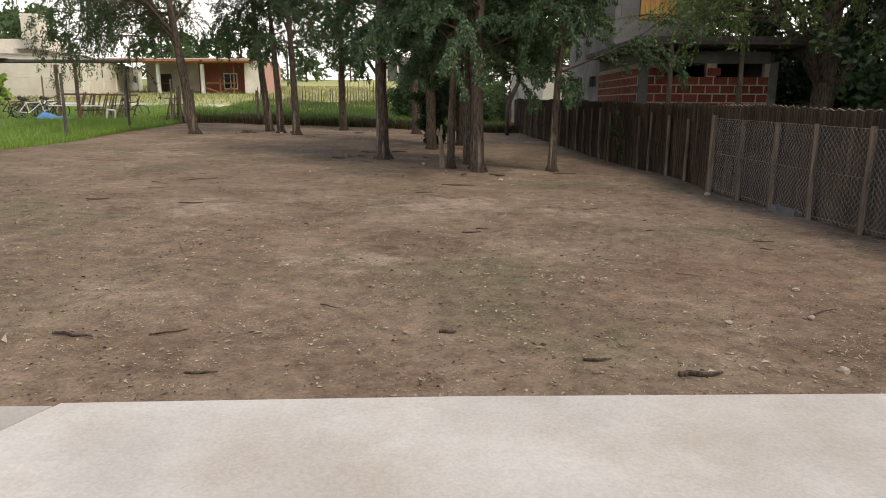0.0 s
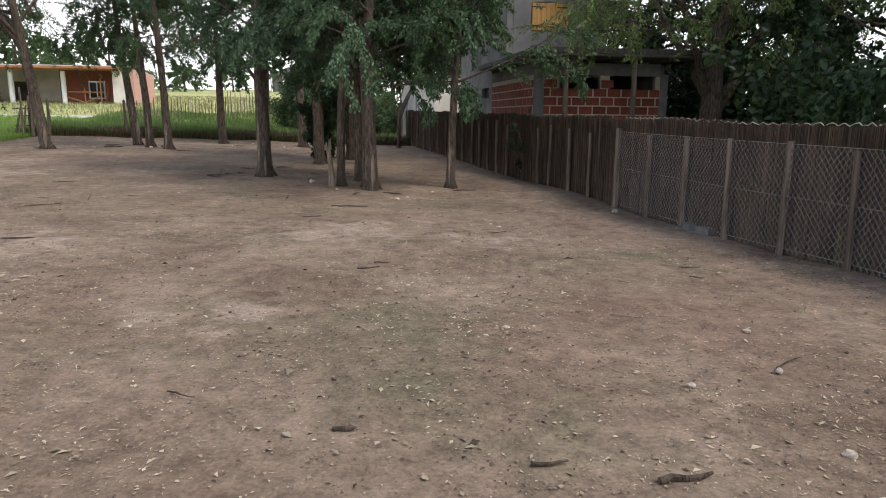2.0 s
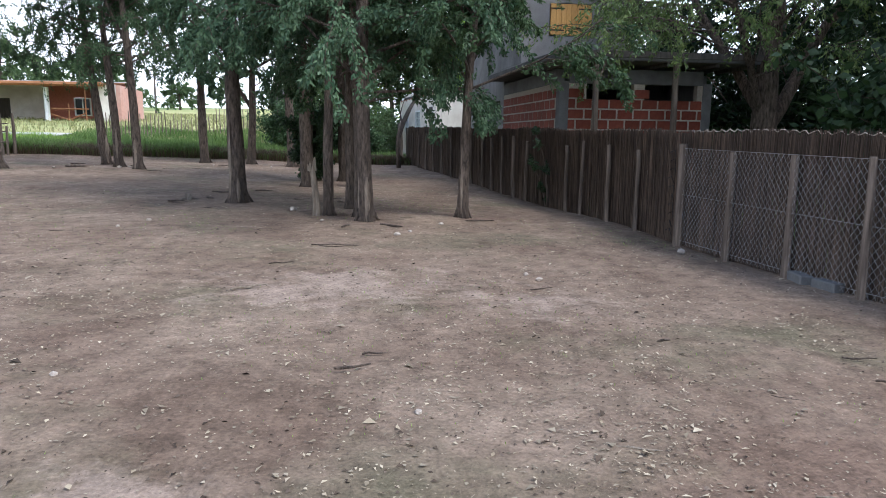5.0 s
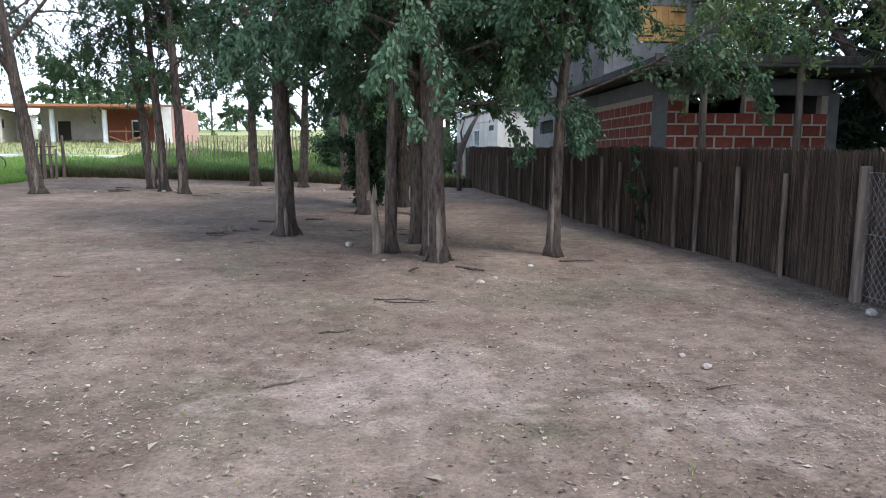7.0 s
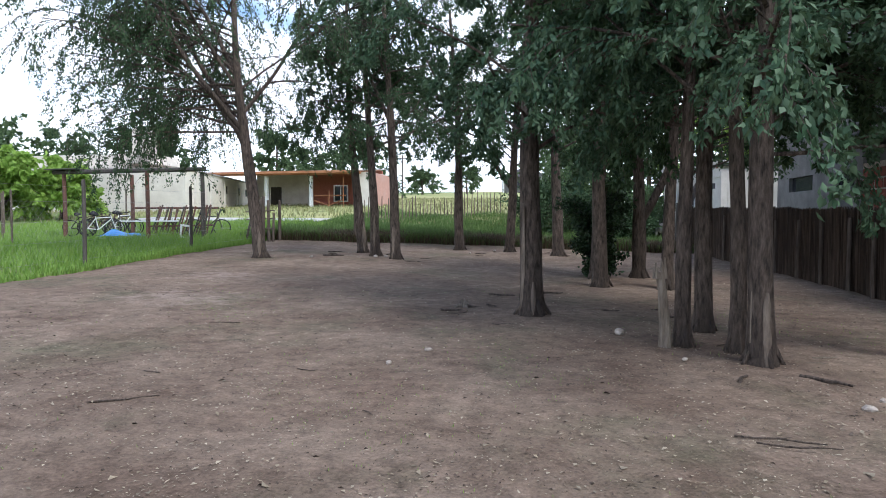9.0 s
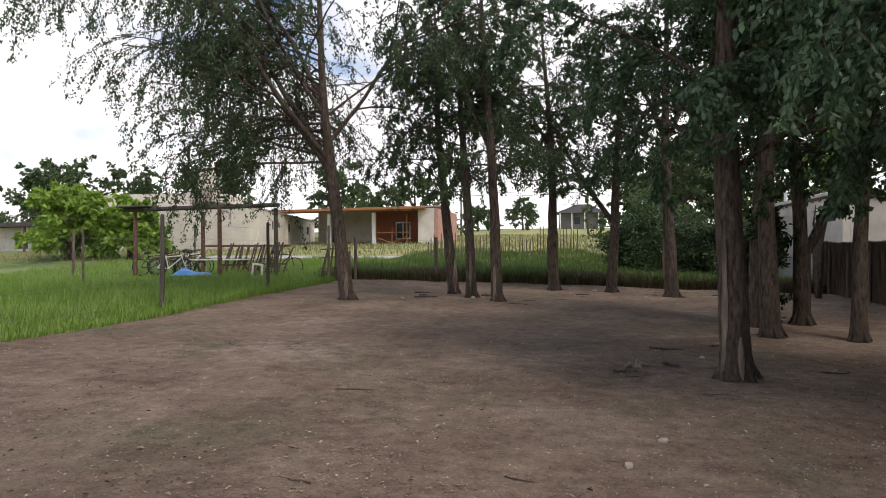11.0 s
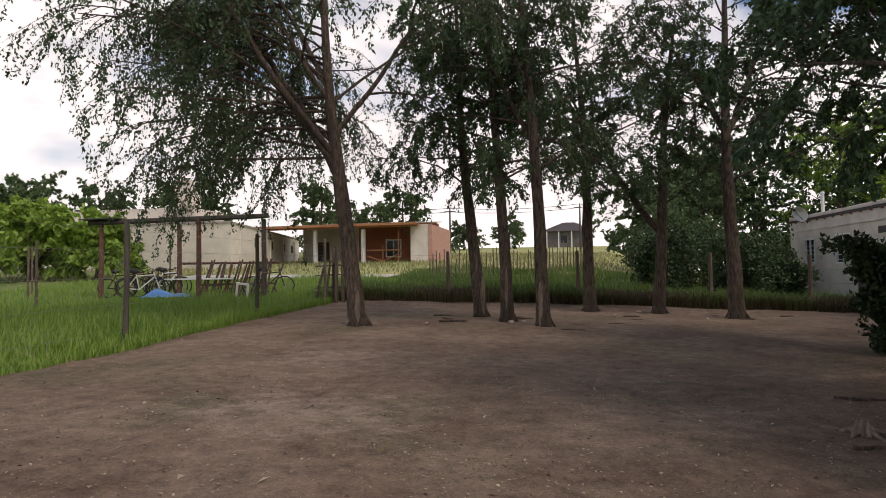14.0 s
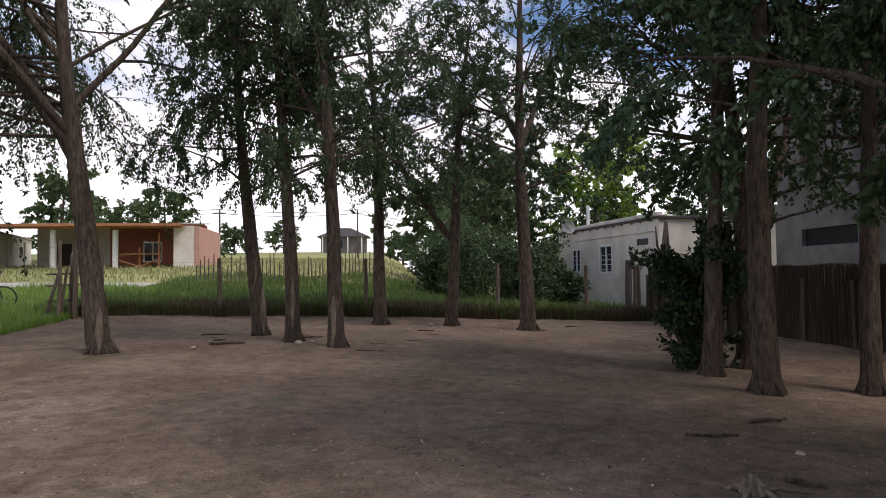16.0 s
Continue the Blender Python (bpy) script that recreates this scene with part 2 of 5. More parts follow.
ROTTEN_SHADOW = material("rotting_leaf_and_shadow", (0.035, 0.025, 0.018), (0.11, 0.08, 0.055), 5.0, 0.9, 0.0, 60.0, island=0.45)
LITTER = material("dry_leaf_litter", (0.20, 0.155, 0.095), (0.42, 0.36, 0.26), 3.0, 0.85, 0.0, 60.0, island=0.45)
GLASS = glass_material("window_glass")
LEAF = leaf_material("elm_leaf", (0.024, 0.055, 0.020), (0.080, 0.130, 0.052), 0.2)
LEAF_SOFT = leaf_material("grey_green_leaf", (0.036, 0.080, 0.037), (0.105, 0.165, 0.083), 0.2)
LEAF_BRIGHT = leaf_material("fresh_green_leaf", (0.16, 0.28, 0.035), (0.31, 0.44, 0.09))
# Near-black green: the deep shade inside this foliage is put into the leaf colour.
LEAF_DARK_SHADE = leaf_material("dark_green_shaded_leaf", (0.010, 0.024, 0.009), (0.036, 0.066, 0.022), 0.15)
LEAF_FAR = leaf_material("far_tree_leaf", (0.065, 0.115, 0.045), (0.125, 0.18, 0.075))
BLADE = leaf_material("grass_blade", (0.13, 0.245, 0.035), (0.265, 0.39, 0.08), 0.35)
BLADE_DEAD_SHADE = leaf_material("dead_shaded_grass_blade", (0.05, 0.038, 0.022), (0.13, 0.10, 0.055), 0.2)
BLADE_DRY = leaf_material("dry_grass_blade", (0.20, 0.22, 0.085), (0.35, 0.33, 0.16), 0.3)
# Darker copy of BLADE with the back trees' shade put into its colour.
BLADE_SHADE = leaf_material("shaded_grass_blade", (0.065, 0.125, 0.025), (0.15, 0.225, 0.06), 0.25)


# ---- mesh helpers ----
class Build:
    """Collects vertices and faces of one mesh."""

    def __init__(self):
        self.v, self.f = [], []

    def add(self, v, f):
        o = len(self.v)
        self.v += [tuple(p) for p in v]
        self.f += [tuple(i + o for i in q) for q in f]
        return self

    def box(self, lo, hi, m=None, ch=0.0):
        """A box, its edges chamfered by ch."""
        (x0, y0, z0), (x1, y1, z1) = lo, hi
        if ch <= 0:
            v = [(x, y, z) for z in (z0, z1) for y in (y0, y1) for x in (x0, x1)]
            f = [(0, 2, 3, 1), (4, 5, 7, 6), (0, 1, 5, 4), (2, 6, 7, 3), (0, 4, 6, 2), (1, 3, 7, 5)]
        else:
            bm = bmesh.new()
            bmesh.ops.create_cube(bm, size=1.0)
            for p in bm.verts:
                p.co = Vector(((x0 + x1) / 2 + p.co.x * (x1 - x0), (y0 + y1) / 2 + p.co.y * (y1 - y0), (z0 + z1) / 2 + p.co.z * (z1 - z0)))
            bmesh.ops.bevel(bm, geom=list(bm.edges), offset=ch, segments=1, affect="EDGES", profile=0.5)
            bm.verts.index_update()
            v, f = [tuple(p.co) for p in bm.verts], [tuple(p.index for p in q.verts) for q in bm.faces]
            bm.free()
        if m is not None:
            v = [m @ Vector(p) for p in v]
        return self.add(v, f)

    def tube(self, pts, radii, sides=6, cap=True, rough=0.0, rnd=None):
        """A tapered tube along points."""
        pts = [Vector(p) for p in pts]
        v, f = [], []
        ref = Vector((0.31, 0.95, 0.05))
        for i, p in enumerate(pts):
            d = (pts[min(i + 1, len(pts) - 1)] - pts[max(i - 1, 0)]).normalized()
            a = d.cross(ref)
            if a.length < 0.05:
                a = d.cross(Vector((1, 0, 0)))
            a.normalize()
            b = d.cross(a)
            for k in range(sides):
                t = 2 * math.pi * k / sides
                r = radii[i] * (1 + (rnd.uniform(-rough, rough) if rnd else 0))
                v.append(p + (a * math.cos(t) + b * math.sin(t)) * r)
        for i in range(len(pts) - 1):
            for k in range(sides):
                k2 = (k + 1) % sides
                f.append((i * sides + k, i * sides + k2, (i + 1) * sides + k2, (i + 1) * sides + k))
        if cap:
            f.append(tuple(range(sides - 1, -1, -1)))
            f.append(tuple((len(pts) - 1) * sides + k for k in range(sides)))
        return self.add(v, f)

    def mesh(self, name, mat, smooth=False):
        me = bpy.data.meshes.new(name)
        me.from_pydata(self.v, [], self.f)
        me.materials.append(mat)
        if smooth:
            me.polygons.foreach_set("use_smooth", [True] * len(me.polygons))
        me.update()
        return me


def panel(u0, u1, z0, z1, thick, holes=(), m=None):
    """A wall slab in the u-z plane with openings cut through it, one closed mesh."""
    us = sorted({u0, u1, *[q for h in holes for q in h[:2]]})
    zs = sorted({z0, z1, *[q for h in holes for q in h[2:]]})
    nu, nz2 = len(us) - 1, len(zs) - 1

    def solid(i, j):
        if not (0 <= i < nu and 0 <= j < nz2):
            return False
        cu, cz = (us[i] + us[i + 1]) / 2, (zs[j] + zs[j + 1]) / 2
        return not any(h[0] < cu < h[1] and h[2] < cz < h[3] for h in holes)

    v = [(u, y, z) for y in (0, thick) for z in zs for u in us]
    w, k = nu + 1, (nu + 1) * (nz2 + 1)
    f = []
    for i in range(nu):
        for j in range(nz2):
            if not solid(i, j):
                continue
            a, b2, c2, d2 = j * w + i, j * w + i + 1, (j + 1) * w + i + 1, (j + 1) * w + i
            f += [(a, b2, c2, d2), (d2 + k, c2 + k, b2 + k, a + k)]
            if not solid(i, j - 1):
                f.append((b2, a, a + k, b2 + k))
            if not solid(i, j + 1):
                f.append((d2, c2, c2 + k, d2 + k))
            if not solid(i - 1, j):
                f.append((a, d2, d2 + k, a + k))
            if not solid(i + 1, j):
                f.append((c2, b2, b2 + k, c2 + k))
    if m is not None:
        v = [m @ Vector(p) for p in v]
    o = Build()
    return o.add(v, f)


def part(name, b, mat, parent=None, label="", smooth=False):
    """One mesh object of a builder or a mesh, under a thing or a part."""
    ob = new(name, b.mesh(name, mat, smooth) if isinstance(b, Build) else b)
    if parent is not None:
        ob.parent = parent
    if label:
        ob["label"] = label
    return ob


def thing(name, place=None, label="", category="", group="", kind=""):
    ob = new(name)
    ob.empty_display_size = 0.2
    if place is not None:
        ob.matrix_world = place
        bpy.context.view_layer.update()
    return tagged(ob, label, category, group, kind)


def raw_mesh(name, v, f, mat):
    """A large mesh from arrays: v (n, 3), f (m, 3 or 4)."""
    me = bpy.data.meshes.new(name)
    k = f.shape[1]
    me.vertices.add(len(v))
    me.vertices.foreach_set("co", np.ascontiguousarray(v, dtype=np.float32).ravel())
    me.loops.add(f.size)
    me.loops.foreach_set("vertex_index", np.ascontiguousarray(f, dtype=np.int32).ravel())
    me.polygons.add(len(f))
    me.polygons.foreach_set("loop_start", np.arange(0, f.size, k, dtype=np.int32))
    me.materials.append(mat)
    me.update(calc_edges=True)
    return me


# ---- ground ----
def smooth(a, b, v):
    s = np.clip((v - a) / (b - a), 0, 1)
    return s * s * (3 - 2 * s)


def height(x, y):
    """The lie of the land: the yard tips gently, the field behind it climbs to a low hill."""
    x, y = np.asarray(x, float), np.asarray(y, float)
    h = -0.40 - 0.018 * np.clip(x, -18, 10) + 0.012 * np.clip(y, 0, 34)
    w = 1 - smooth(-7, 1, x)
    h = h + 0.09 * np.exp(-((x + 7.8) / 3.2) ** 2 - ((y - 25.3) / 2.6) ** 2)
    return h + w * (0.07 * np.clip(y - 31, 0, 19) + 0.047 * np.clip(y - 50, 0, 150))


def hz(x, y):
    return float(height(x, y))


def left_edge(y):
    return np.interp(y, [-40, 17, 20.4, 23.1, 25.5, 31, 60], [-11.2, -11.65, -11.97, -12.5, -13.05, -13.85, -14.2])


FENCE_Y = [-30.0, 2.0, 8.0, 9.7, 12.6, 14.3, 15.3, 16.2, 19.0, 25.3, 33.2]
FENCE_X = [11.6, 6.75, 5.68, 5.22, 4.84, 4.78, 4.66, 4.46, 3.88, 3.25, 2.25]


def fence_x(y):
    return np.interp(y, FENCE_Y, FENCE_X)


def axis_steps(lo, hi, step, far):
    a = list(np.arange(lo, hi + 1e-6, step))
    d, p = step, hi
    while p < far:
        d *= 1.35
        p += d
        a.append(p)
    d, p = step, lo
    while p > -far:
        d *= 1.35
        p -= d
        a.insert(0, p)
    return np.array(a)


gx, gy = axis_steps(-17, 9, 0.22, 900), axis_steps(1, 37, 0.22, 900)
GX, GY = np.meshgrid(gx, gy)
GZ = height(GX, GY)
rngg = np.random.default_rng(5)
inner = (GX > -20) & (GX < 12) & (GY > -2) & (GY < 40)
wav = 0.016 * np.sin(GX * 1.7 + 0.6 * np.sin(GY * 1.1)) * np.sin(GY * 1.3 + 1.0) + 0.010 * np.sin(GX * 4.1 + GY * 2.3) * np.sin(GY * 3.7 - GX) + rngg.uniform(-0.007, 0.007, GX.shape)
GZ = GZ + np.where(inner & (GY > 4.4), wav, 0)
nxg, nyg = len(gx), len(gy)
idx = np.arange(nxg * nyg).reshape(nyg, nxg)
quads = np.stack([idx[:-1, :-1], idx[:-1, 1:], idx[1:, 1:], idx[1:, :-1]], -1).reshape(-1, 4)
gme = raw_mesh("ground", np.stack([GX, GY, GZ], -1).reshape(-1, 3), quads, DIRT)
gme.materials.append(SOIL_GRASS)
gme.materials.append(PASTURE)
cx, cy = (GX[:-1, :-1] + GX[1:, 1:]) / 2, (GY[:-1, :-1] + GY[1:, 1:]) / 2
grassy = (cx < left_edge(cy)) | (cy > 32.5 + 0.15 * np.sin(cx * 2)) | (cx > fence_x(cy) + 0.2)
gme.polygons.foreach_set("material_index", (grassy.astype(np.int32) + ((cy > 43 + 2 * np.sin(cx * 0.4)) & (cx > -34))).ravel().astype(np.int32))
gme.polygons.foreach_set("use_smooth", np.ones(len(gme.polygons), dtype=bool))
gme.update()
tagged(new("ground", gme), "bare brown soil yard with grass around it", "ground", kind="structure")

# concrete patio at the start of the walk, tilted like the yard


def slab(name, corners, lift, mat, label, category):
    """A cast slab: corner points on the ground, lifted a little, with a worn top edge."""
    o = Build()
    n = len(corners)
    cx0, cy0 = sum(p[0] for p in corners) / n, sum(p[1] for p in corners) / n
    for s, dz in ((1.0, -0.15), (1.0, lift - 0.012), (0.9985, lift)):
        o.v += [(cx0 + (x - cx0) * s, cy0 + (y - cy0) * s, hz(x, y) + dz) for x, y in corners]
    for k in range(2):
        o.f += [(k * n + q, k * n + (q + 1) % n, (k + 1) * n + (q + 1) % n, (k + 1) * n + q) for q in range(n)]
    o.f.append(tuple(2 * n + q for q in range(n)))
    return tagged(part(name, o, mat), label, category, kind="structure")


slab("patio_slab", [(-4.6, -6.4), (11.0, -5.0), (11.0, 4.76), (2.9, 3.77), (0.4, 3.47), (-1.6, 3.18)], 0.03, CONCRETE, "smooth pale concrete patio slab beside bare soil", "patio")
slab("path_slab", [(-12.0, -6.8), (-4.63, -6.4), (-1.63, 3.17), (-12.0, 1.95)], 0.018, CONCRETE_OLD, "greyer older concrete slab beside the patio", "path")


slab("driveway_slab", [(-27.0, 41.3), (-15.3, 40.9), (-15.3, 42.8), (-27.0, 43.4)], 0.05, CONCRETE, "pale concrete driveway in the field", "driveway")


# ---- trees ----
def leaf_arrays(pos, dirs, length, width, rg):
    """Folded four-cornered leaves at pos along dirs."""
    n = len(pos)
    side = np.cross(dirs, rg.normal(size=(n, 3)))
    side /= np.linalg.norm(side, axis=1, keepdims=True) + 1e-9
    nor = np.cross(dirs, side)
    L = (length * rg.uniform(0.65, 1.3, n))[:, None]
    W = (width * rg.uniform(0.7, 1.25, n))[:, None]
    a, c = pos, pos + dirs * L
    m = pos + dirs * L * 0.45 + nor * W * 0.35
    v = np.stack([a, m + side * W, c, m - side * W], 1).reshape(-1, 3)
    i = np.arange(n)[:, None] * 4
    return v, np.concatenate([i + [0, 1, 2], i + [0, 2, 3]], 0)


def grow(p, d, length, r0, r1, steps, rnd, lift=0.0, wob=0.18):
    """A crooked branch: points and radii."""
    pts, rad = [Vector(p)], [r0]
    d = Vector(d).normalized()
    for i in range(steps):
        d = (d + Vector((rnd.uniform(-wob, wob), rnd.uniform(-wob, wob), rnd.uniform(-wob, wob) * 0.6 + lift))).normalized()
        pts.append(pts[-1] + d * length / steps)
        rad.append(r0 + (r1 - r0) * (i + 1) / steps)
    return pts, rad


def tree(x, y, tall, r, seed, lean=(0, 0), bare=2.4, spread=2.6, leaves=9000, leaf=(0.074, 0.0205), mat=None, limbs=20, fork=None, droop=0.10, low=0.0, bend=0.12,
         label="slender elm tree with rough brown bark in bare soil", name="tree", group="trees in the yard", sub=6, fine=2, aim=None, barkmat=None):
    rnd, rg = random.Random(seed), np.random.default_rng(seed)
    z = hz(x, y)
    root = thing(name, pose(x, y, z - 0.03), label, "tree", group)
    wood = Build()
    n = 14
    pts, rad = [], []
    ph, ph2 = rnd.uniform(0, 6), rnd.uniform(0, 6)
    for i in range(n + 1):
        s = i / n
        w = bend * math.sin(s * 5 + ph) * s
        pts.append((lean[0] * s + w, lean[1] * s + bend * math.sin(s * 4 + ph2) * s, tall * 0.92 * s))
        flare = 1 + 0.38 * math.exp(-s * tall * 0.92 / 0.12)
        rad.append(max(0.015, r * (1 - 0.78 * s ** 1.15) * flare))
    # closer rings near the foot so that the flare is round
    foot = []
    for s in (0.0, 0.06, 0.14, 0.3):
        q = Vector(pts[0]).lerp(Vector(pts[1]), min(1, s * n / tall))
        foot.append((q, r * (1 + 0.38 * math.exp(-s / 0.12))))
    wood.tube([q for q, _ in foot] + pts[1:], [a for _, a in foot] + rad[1:], 11, True, 0.10, rnd)
    for k in range(5):  # root toes
        a = k * 1.256 + rnd.uniform(-0.4, 0.4)
        wood.tube([(math.cos(a) * r * 0.7, math.sin(a) * r * 0.7, 0.24), (math.cos(a) * r * 1.35, math.sin(a) * r * 1.35, 0.07), (math.cos(a) * r * 1.9, math.sin(a) * r * 1.75, -0.04)], [r * 0.26, r * 0.17, r * 0.07], 6)
    twigs = []

    def on_trunk(h):
        f = h / (tall * 0.92) * n
        i = min(n - 1, int(f))
        return Vector(pts[i]).lerp(Vector(pts[i + 1]), f - i), rad[i]

    def bough(p0, d0, ln, r0, subs):
        bp, br = grow(p0, d0, ln, r0, 0.012, 6, rnd, 0.03 - droop * 0.3)
        wood.tube(bp, br, 5, False)
        for j in range(subs):
            f = rnd.uniform(0.25, 1.0) * 5.99
            i = int(f)
            q = bp[i].lerp(bp[i + 1], f - i)
            dd = (bp[i + 1] - bp[i]).normalized() + Vector((rnd.uniform(-1, 1), rnd.uniform(-1, 1), rnd.uniform(-0.6, 0.5)))
            tp, tr = grow(q, dd, ln * rnd.uniform(0.3, 0.55), 0.012, 0.003, 5, rnd, -droop)
            if fine > 0:
                wood.tube(tp, tr, 3, False)
            twigs.append(tp)
            for _ in range(2):
                i = rnd.randrange(1, 5)
                dd = (tp[i + 1] - tp[i]).normalized() + Vector((rnd.uniform(-1, 1), rnd.uniform(-1, 1), rnd.uniform(-0.8, 0.3)))
                sp, sr = grow(tp[i], dd, ln * rnd.uniform(0.14, 0.3), 0.006, 0.002, 4, rnd, -droop * 1.5)
                if fine > 1:
                    wood.tube(sp, sr, 3, False)
                twigs.append(sp)

    for k in range(limbs):
        s = (k + 0.5) / limbs
        h = bare + (tall * 0.9 - bare) * s ** 1.1
        p0, rt = on_trunk(h)
        a = k * 2.4 + rnd.uniform(-0.5, 0.5)
        if aim is not None and rnd.random() < 0.7:
            a = aim + rnd.uniform(-0.7, 0.7)
        up = rnd.uniform(0.35, 1.3) - low * (1 - s)
        ln = spread * (1 - 0.45 * s) * rnd.uniform(0.75, 1.2)
        bough(p0, (math.cos(a), math.sin(a), up), ln, min(rt * 0.32, 0.010 + ln * 0.007), sub)
    for fh, fa, fl, fr in fork or ():
        p0, rt = on_trunk(fh)
        fp, fra = grow(p0, (math.cos(fa) * 0.75, math.sin(fa) * 0.75, 1.0), fl, fr, 0.03, 9, rnd, 0.02, 0.10)
        wood.tube(fp, fra, 8, False, 0.06, rnd)
        for k in range(9):
            i = rnd.randrange(2, 9)
            a = fa + rnd.uniform(-1.6, 1.6)
            bough(fp[i], (math.cos(a), math.sin(a), rnd.uniform(0.0, 0.6)), spread * rnd.uniform(0.5, 0.95), 0.03, sub)
    part("trunk", wood, barkmat or BARK, root, smooth=True)
    # leaves along the twigs
    arr = np.array([[tuple(q) for q in (t if len(t) == 6 else t + [t[-1]])] for t in twigs])
    pick = rg.integers(0, len(arr), leaves)
    f = rg.uniform(0.1, 1.0, leaves) * 4.999
    i = f.astype(int)
    f = (f - i)[:, None]
    pos = arr[pick, i] * (1 - f) + arr[pick, i + 1] * f
    along = arr[pick, i + 1] - arr[pick, i]
    along /= np.linalg.norm(along, axis=1, keepdims=True) + 1e-6
    dirs = along * 0.7 + rg.normal(size=(leaves, 3)) * 0.6 + np.array([0, 0, -0.45 - droop])
    dirs /= np.linalg.norm(dirs, axis=1, keepdims=True)
    pos = pos + rg.normal(size=(leaves, 3)) * 0.035
    v, fc = leaf_arrays(pos, dirs, leaf[0], leaf[1], rg)
    part("crown", raw_mesh("crown", v, fc, mat or LEAF), None, root, "small pointed green leaves on drooping twigs")
    return root


def shrub(x, y, tall, wide, seed, leaves=5000, leaf=(0.10, 0.03), mat=None, name="shrub", label="leafy green shrub", group="", stems=9, deep=None, low=0.1):
    """A bush: several stems from one foot, leaves on clumped shoots."""
    rnd, rg = random.Random(seed), np.random.default_rng(seed)
    root = thing(name, pose(x, y, hz(x, y) - 0.03), label, "shrub", group)
    deep = deep or wide
    wood, tips = Build(), []
    for k in range(stems):
        a = rnd.uniform(0, 6.283)
        q = rnd.uniform(0.1, 0.5)
        p, r = grow((math.cos(a) * wide * 0.12, math.sin(a) * deep * 0.12, 0), (math.cos(a) * q, math.sin(a) * q, 1), tall * rnd.uniform(0.6, 0.95), 0.02 + tall * 0.008, 0.008, 6, rnd)
        wood.tube(p, r, 5, False)
        for _ in range(9):
            i = rnd.randrange(1, 7)
            dd = Vector((rnd.uniform(-1, 1) * wide, rnd.uniform(-1, 1) * deep, rnd.uniform(-0.5, 0.7) * min(wide, tall)))
            tp, tr = grow(p[i], dd, rnd.uniform(0.25, 0.6) * wide, 0.012, 0.004, 4, rnd)
            wood.tube(tp, tr, 3, False)
            tips.append(tp)
    part("trunk", wood, BARK, root)
    arr = np.array([[tuple(q) for q in t] for t in tips])
    pick, f = rg.integers(0, len(arr), leaves), rg.uniform(0, 1, leaves) * 3.999
    i = f.astype(int)
    f = (f - i)[:, None]
    pos = arr[pick, i] * (1 - f) + arr[pick, i + 1] * f + rg.normal(size=(leaves, 3)) * wide * 0.07
    pos[:, 2] = np.maximum(pos[:, 2], low)
    dirs = rg.normal(size=(leaves, 3)) + np.array([0, 0, -0.2])
    dirs /= np.linalg.norm(dirs, axis=1, keepdims=True)
    v, fc = leaf_arrays(pos, dirs, leaf[0], leaf[1], rg)
    part("foliage", raw_mesh("foliage", v, fc, mat or LEAF), None, root)
    return root


def scar(root, tall, r, az, z0, z1, wide, seed):
    """A strip of bare pale wood where bark has come away, its rim sunk into the trunk."""
    rnd = random.Random(seed)
    b, nu, nv = Build(), 6, 12
    for j in range(nv + 1):
        v = j / nv
        z = z0 + (z1 - z0) * v
        rr = r * (1 - 0.78 * (z / (tall * 0.92)) ** 1.15) * (1 + 0.38 * math.exp(-z / 0.12))
        w = wide * math.sin(math.pi * min(0.97, max(0.03, v))) ** 0.5 * rnd.uniform(0.8, 1.15)
        for i in range(nu + 1):
            u = i / nu
            a = math.radians(az) + (u - 0.5) * w / rr
            k = rr * (0.93 + 0.16 * math.sin(math.pi * u) + rnd.uniform(0, 0.025))
            b.v.append((math.cos(a) * k, math.sin(a) * k, z))
    for j in range(nv):
        for i in range(nu):
            q = j * (nu + 1) + i
            b.f.append((q, q + 1, q + nu + 2, q + nu + 1))
    part("bark_scar", b, SCARWOOD, root, "pale bare strip where the bark has come away", True)


# the row at the back
t = tree(-9.9, 24.5, 9.4, 0.175, 11, (-1.1, 0.3), 3.4, 4.8, 96000, (0.076, 0.021), limbs=32, fork=[(3.0, 2.75, 6.4, 0.10), (3.9, 0.4, 3.4, 0.06), (4.6, 3.6, 4.5, 0.05), (3.4, 3.75, 7.2, 0.07), (3.2, 3.4, 7.0, 0.07), (5.0, 2.95, 6.4, 0.06)], aim=3.1, low=0.5, droop=0.24, mat=LEAF, sub=10)
scar(t, 9.4, 0.175, -75, 0.05, 0.75, 0.13, 1)
t = tree(-8.0, 27.4, 9.0, 0.15, 12, (-0.75, 0.2), 2.8, 2.6, 24000, low=0.5, droop=0.22)
scar(t, 9.0, 0.15, -60, 0.1, 1.0, 0.12, 2)
scar(t, 9.0, 0.15, -130, 0.9, 1.5, 0.07, 3)
t = tree(-7.15, 26.05, 9.0, 0.135, 13, (-0.35, 0.1), 2.9, 2.3, 20000, low=0.5, droop=0.22)
scar(t, 9.0, 0.135, -90, 0.3, 1.2, 0.09, 4)
t = tree(-6.3, 25.2, 9.2, 0.14, 14, (-0.35, 0.2), 3.0, 2.5, 23000, fork=[(3.6, 2.6, 3.0, 0.05)], low=0.4, droop=0.2)
scar(t, 9.2, 0.14, -110, 0.05, 0.9, 0.11, 5)
tree(-5.67, 30.8, 9.0, 0.17, 15, (-0.2, 0.0), 3.3, 2.6, 27000, fork=[(4.6, 2.5, 3.0, 0.06)])
tree(-3.9, 30.55, 8.5, 0.16, 16, (0.5, 0.0), 2.8, 2.6, 30000, fork=[(2.1, 2.8, 5.0, 0.09)])
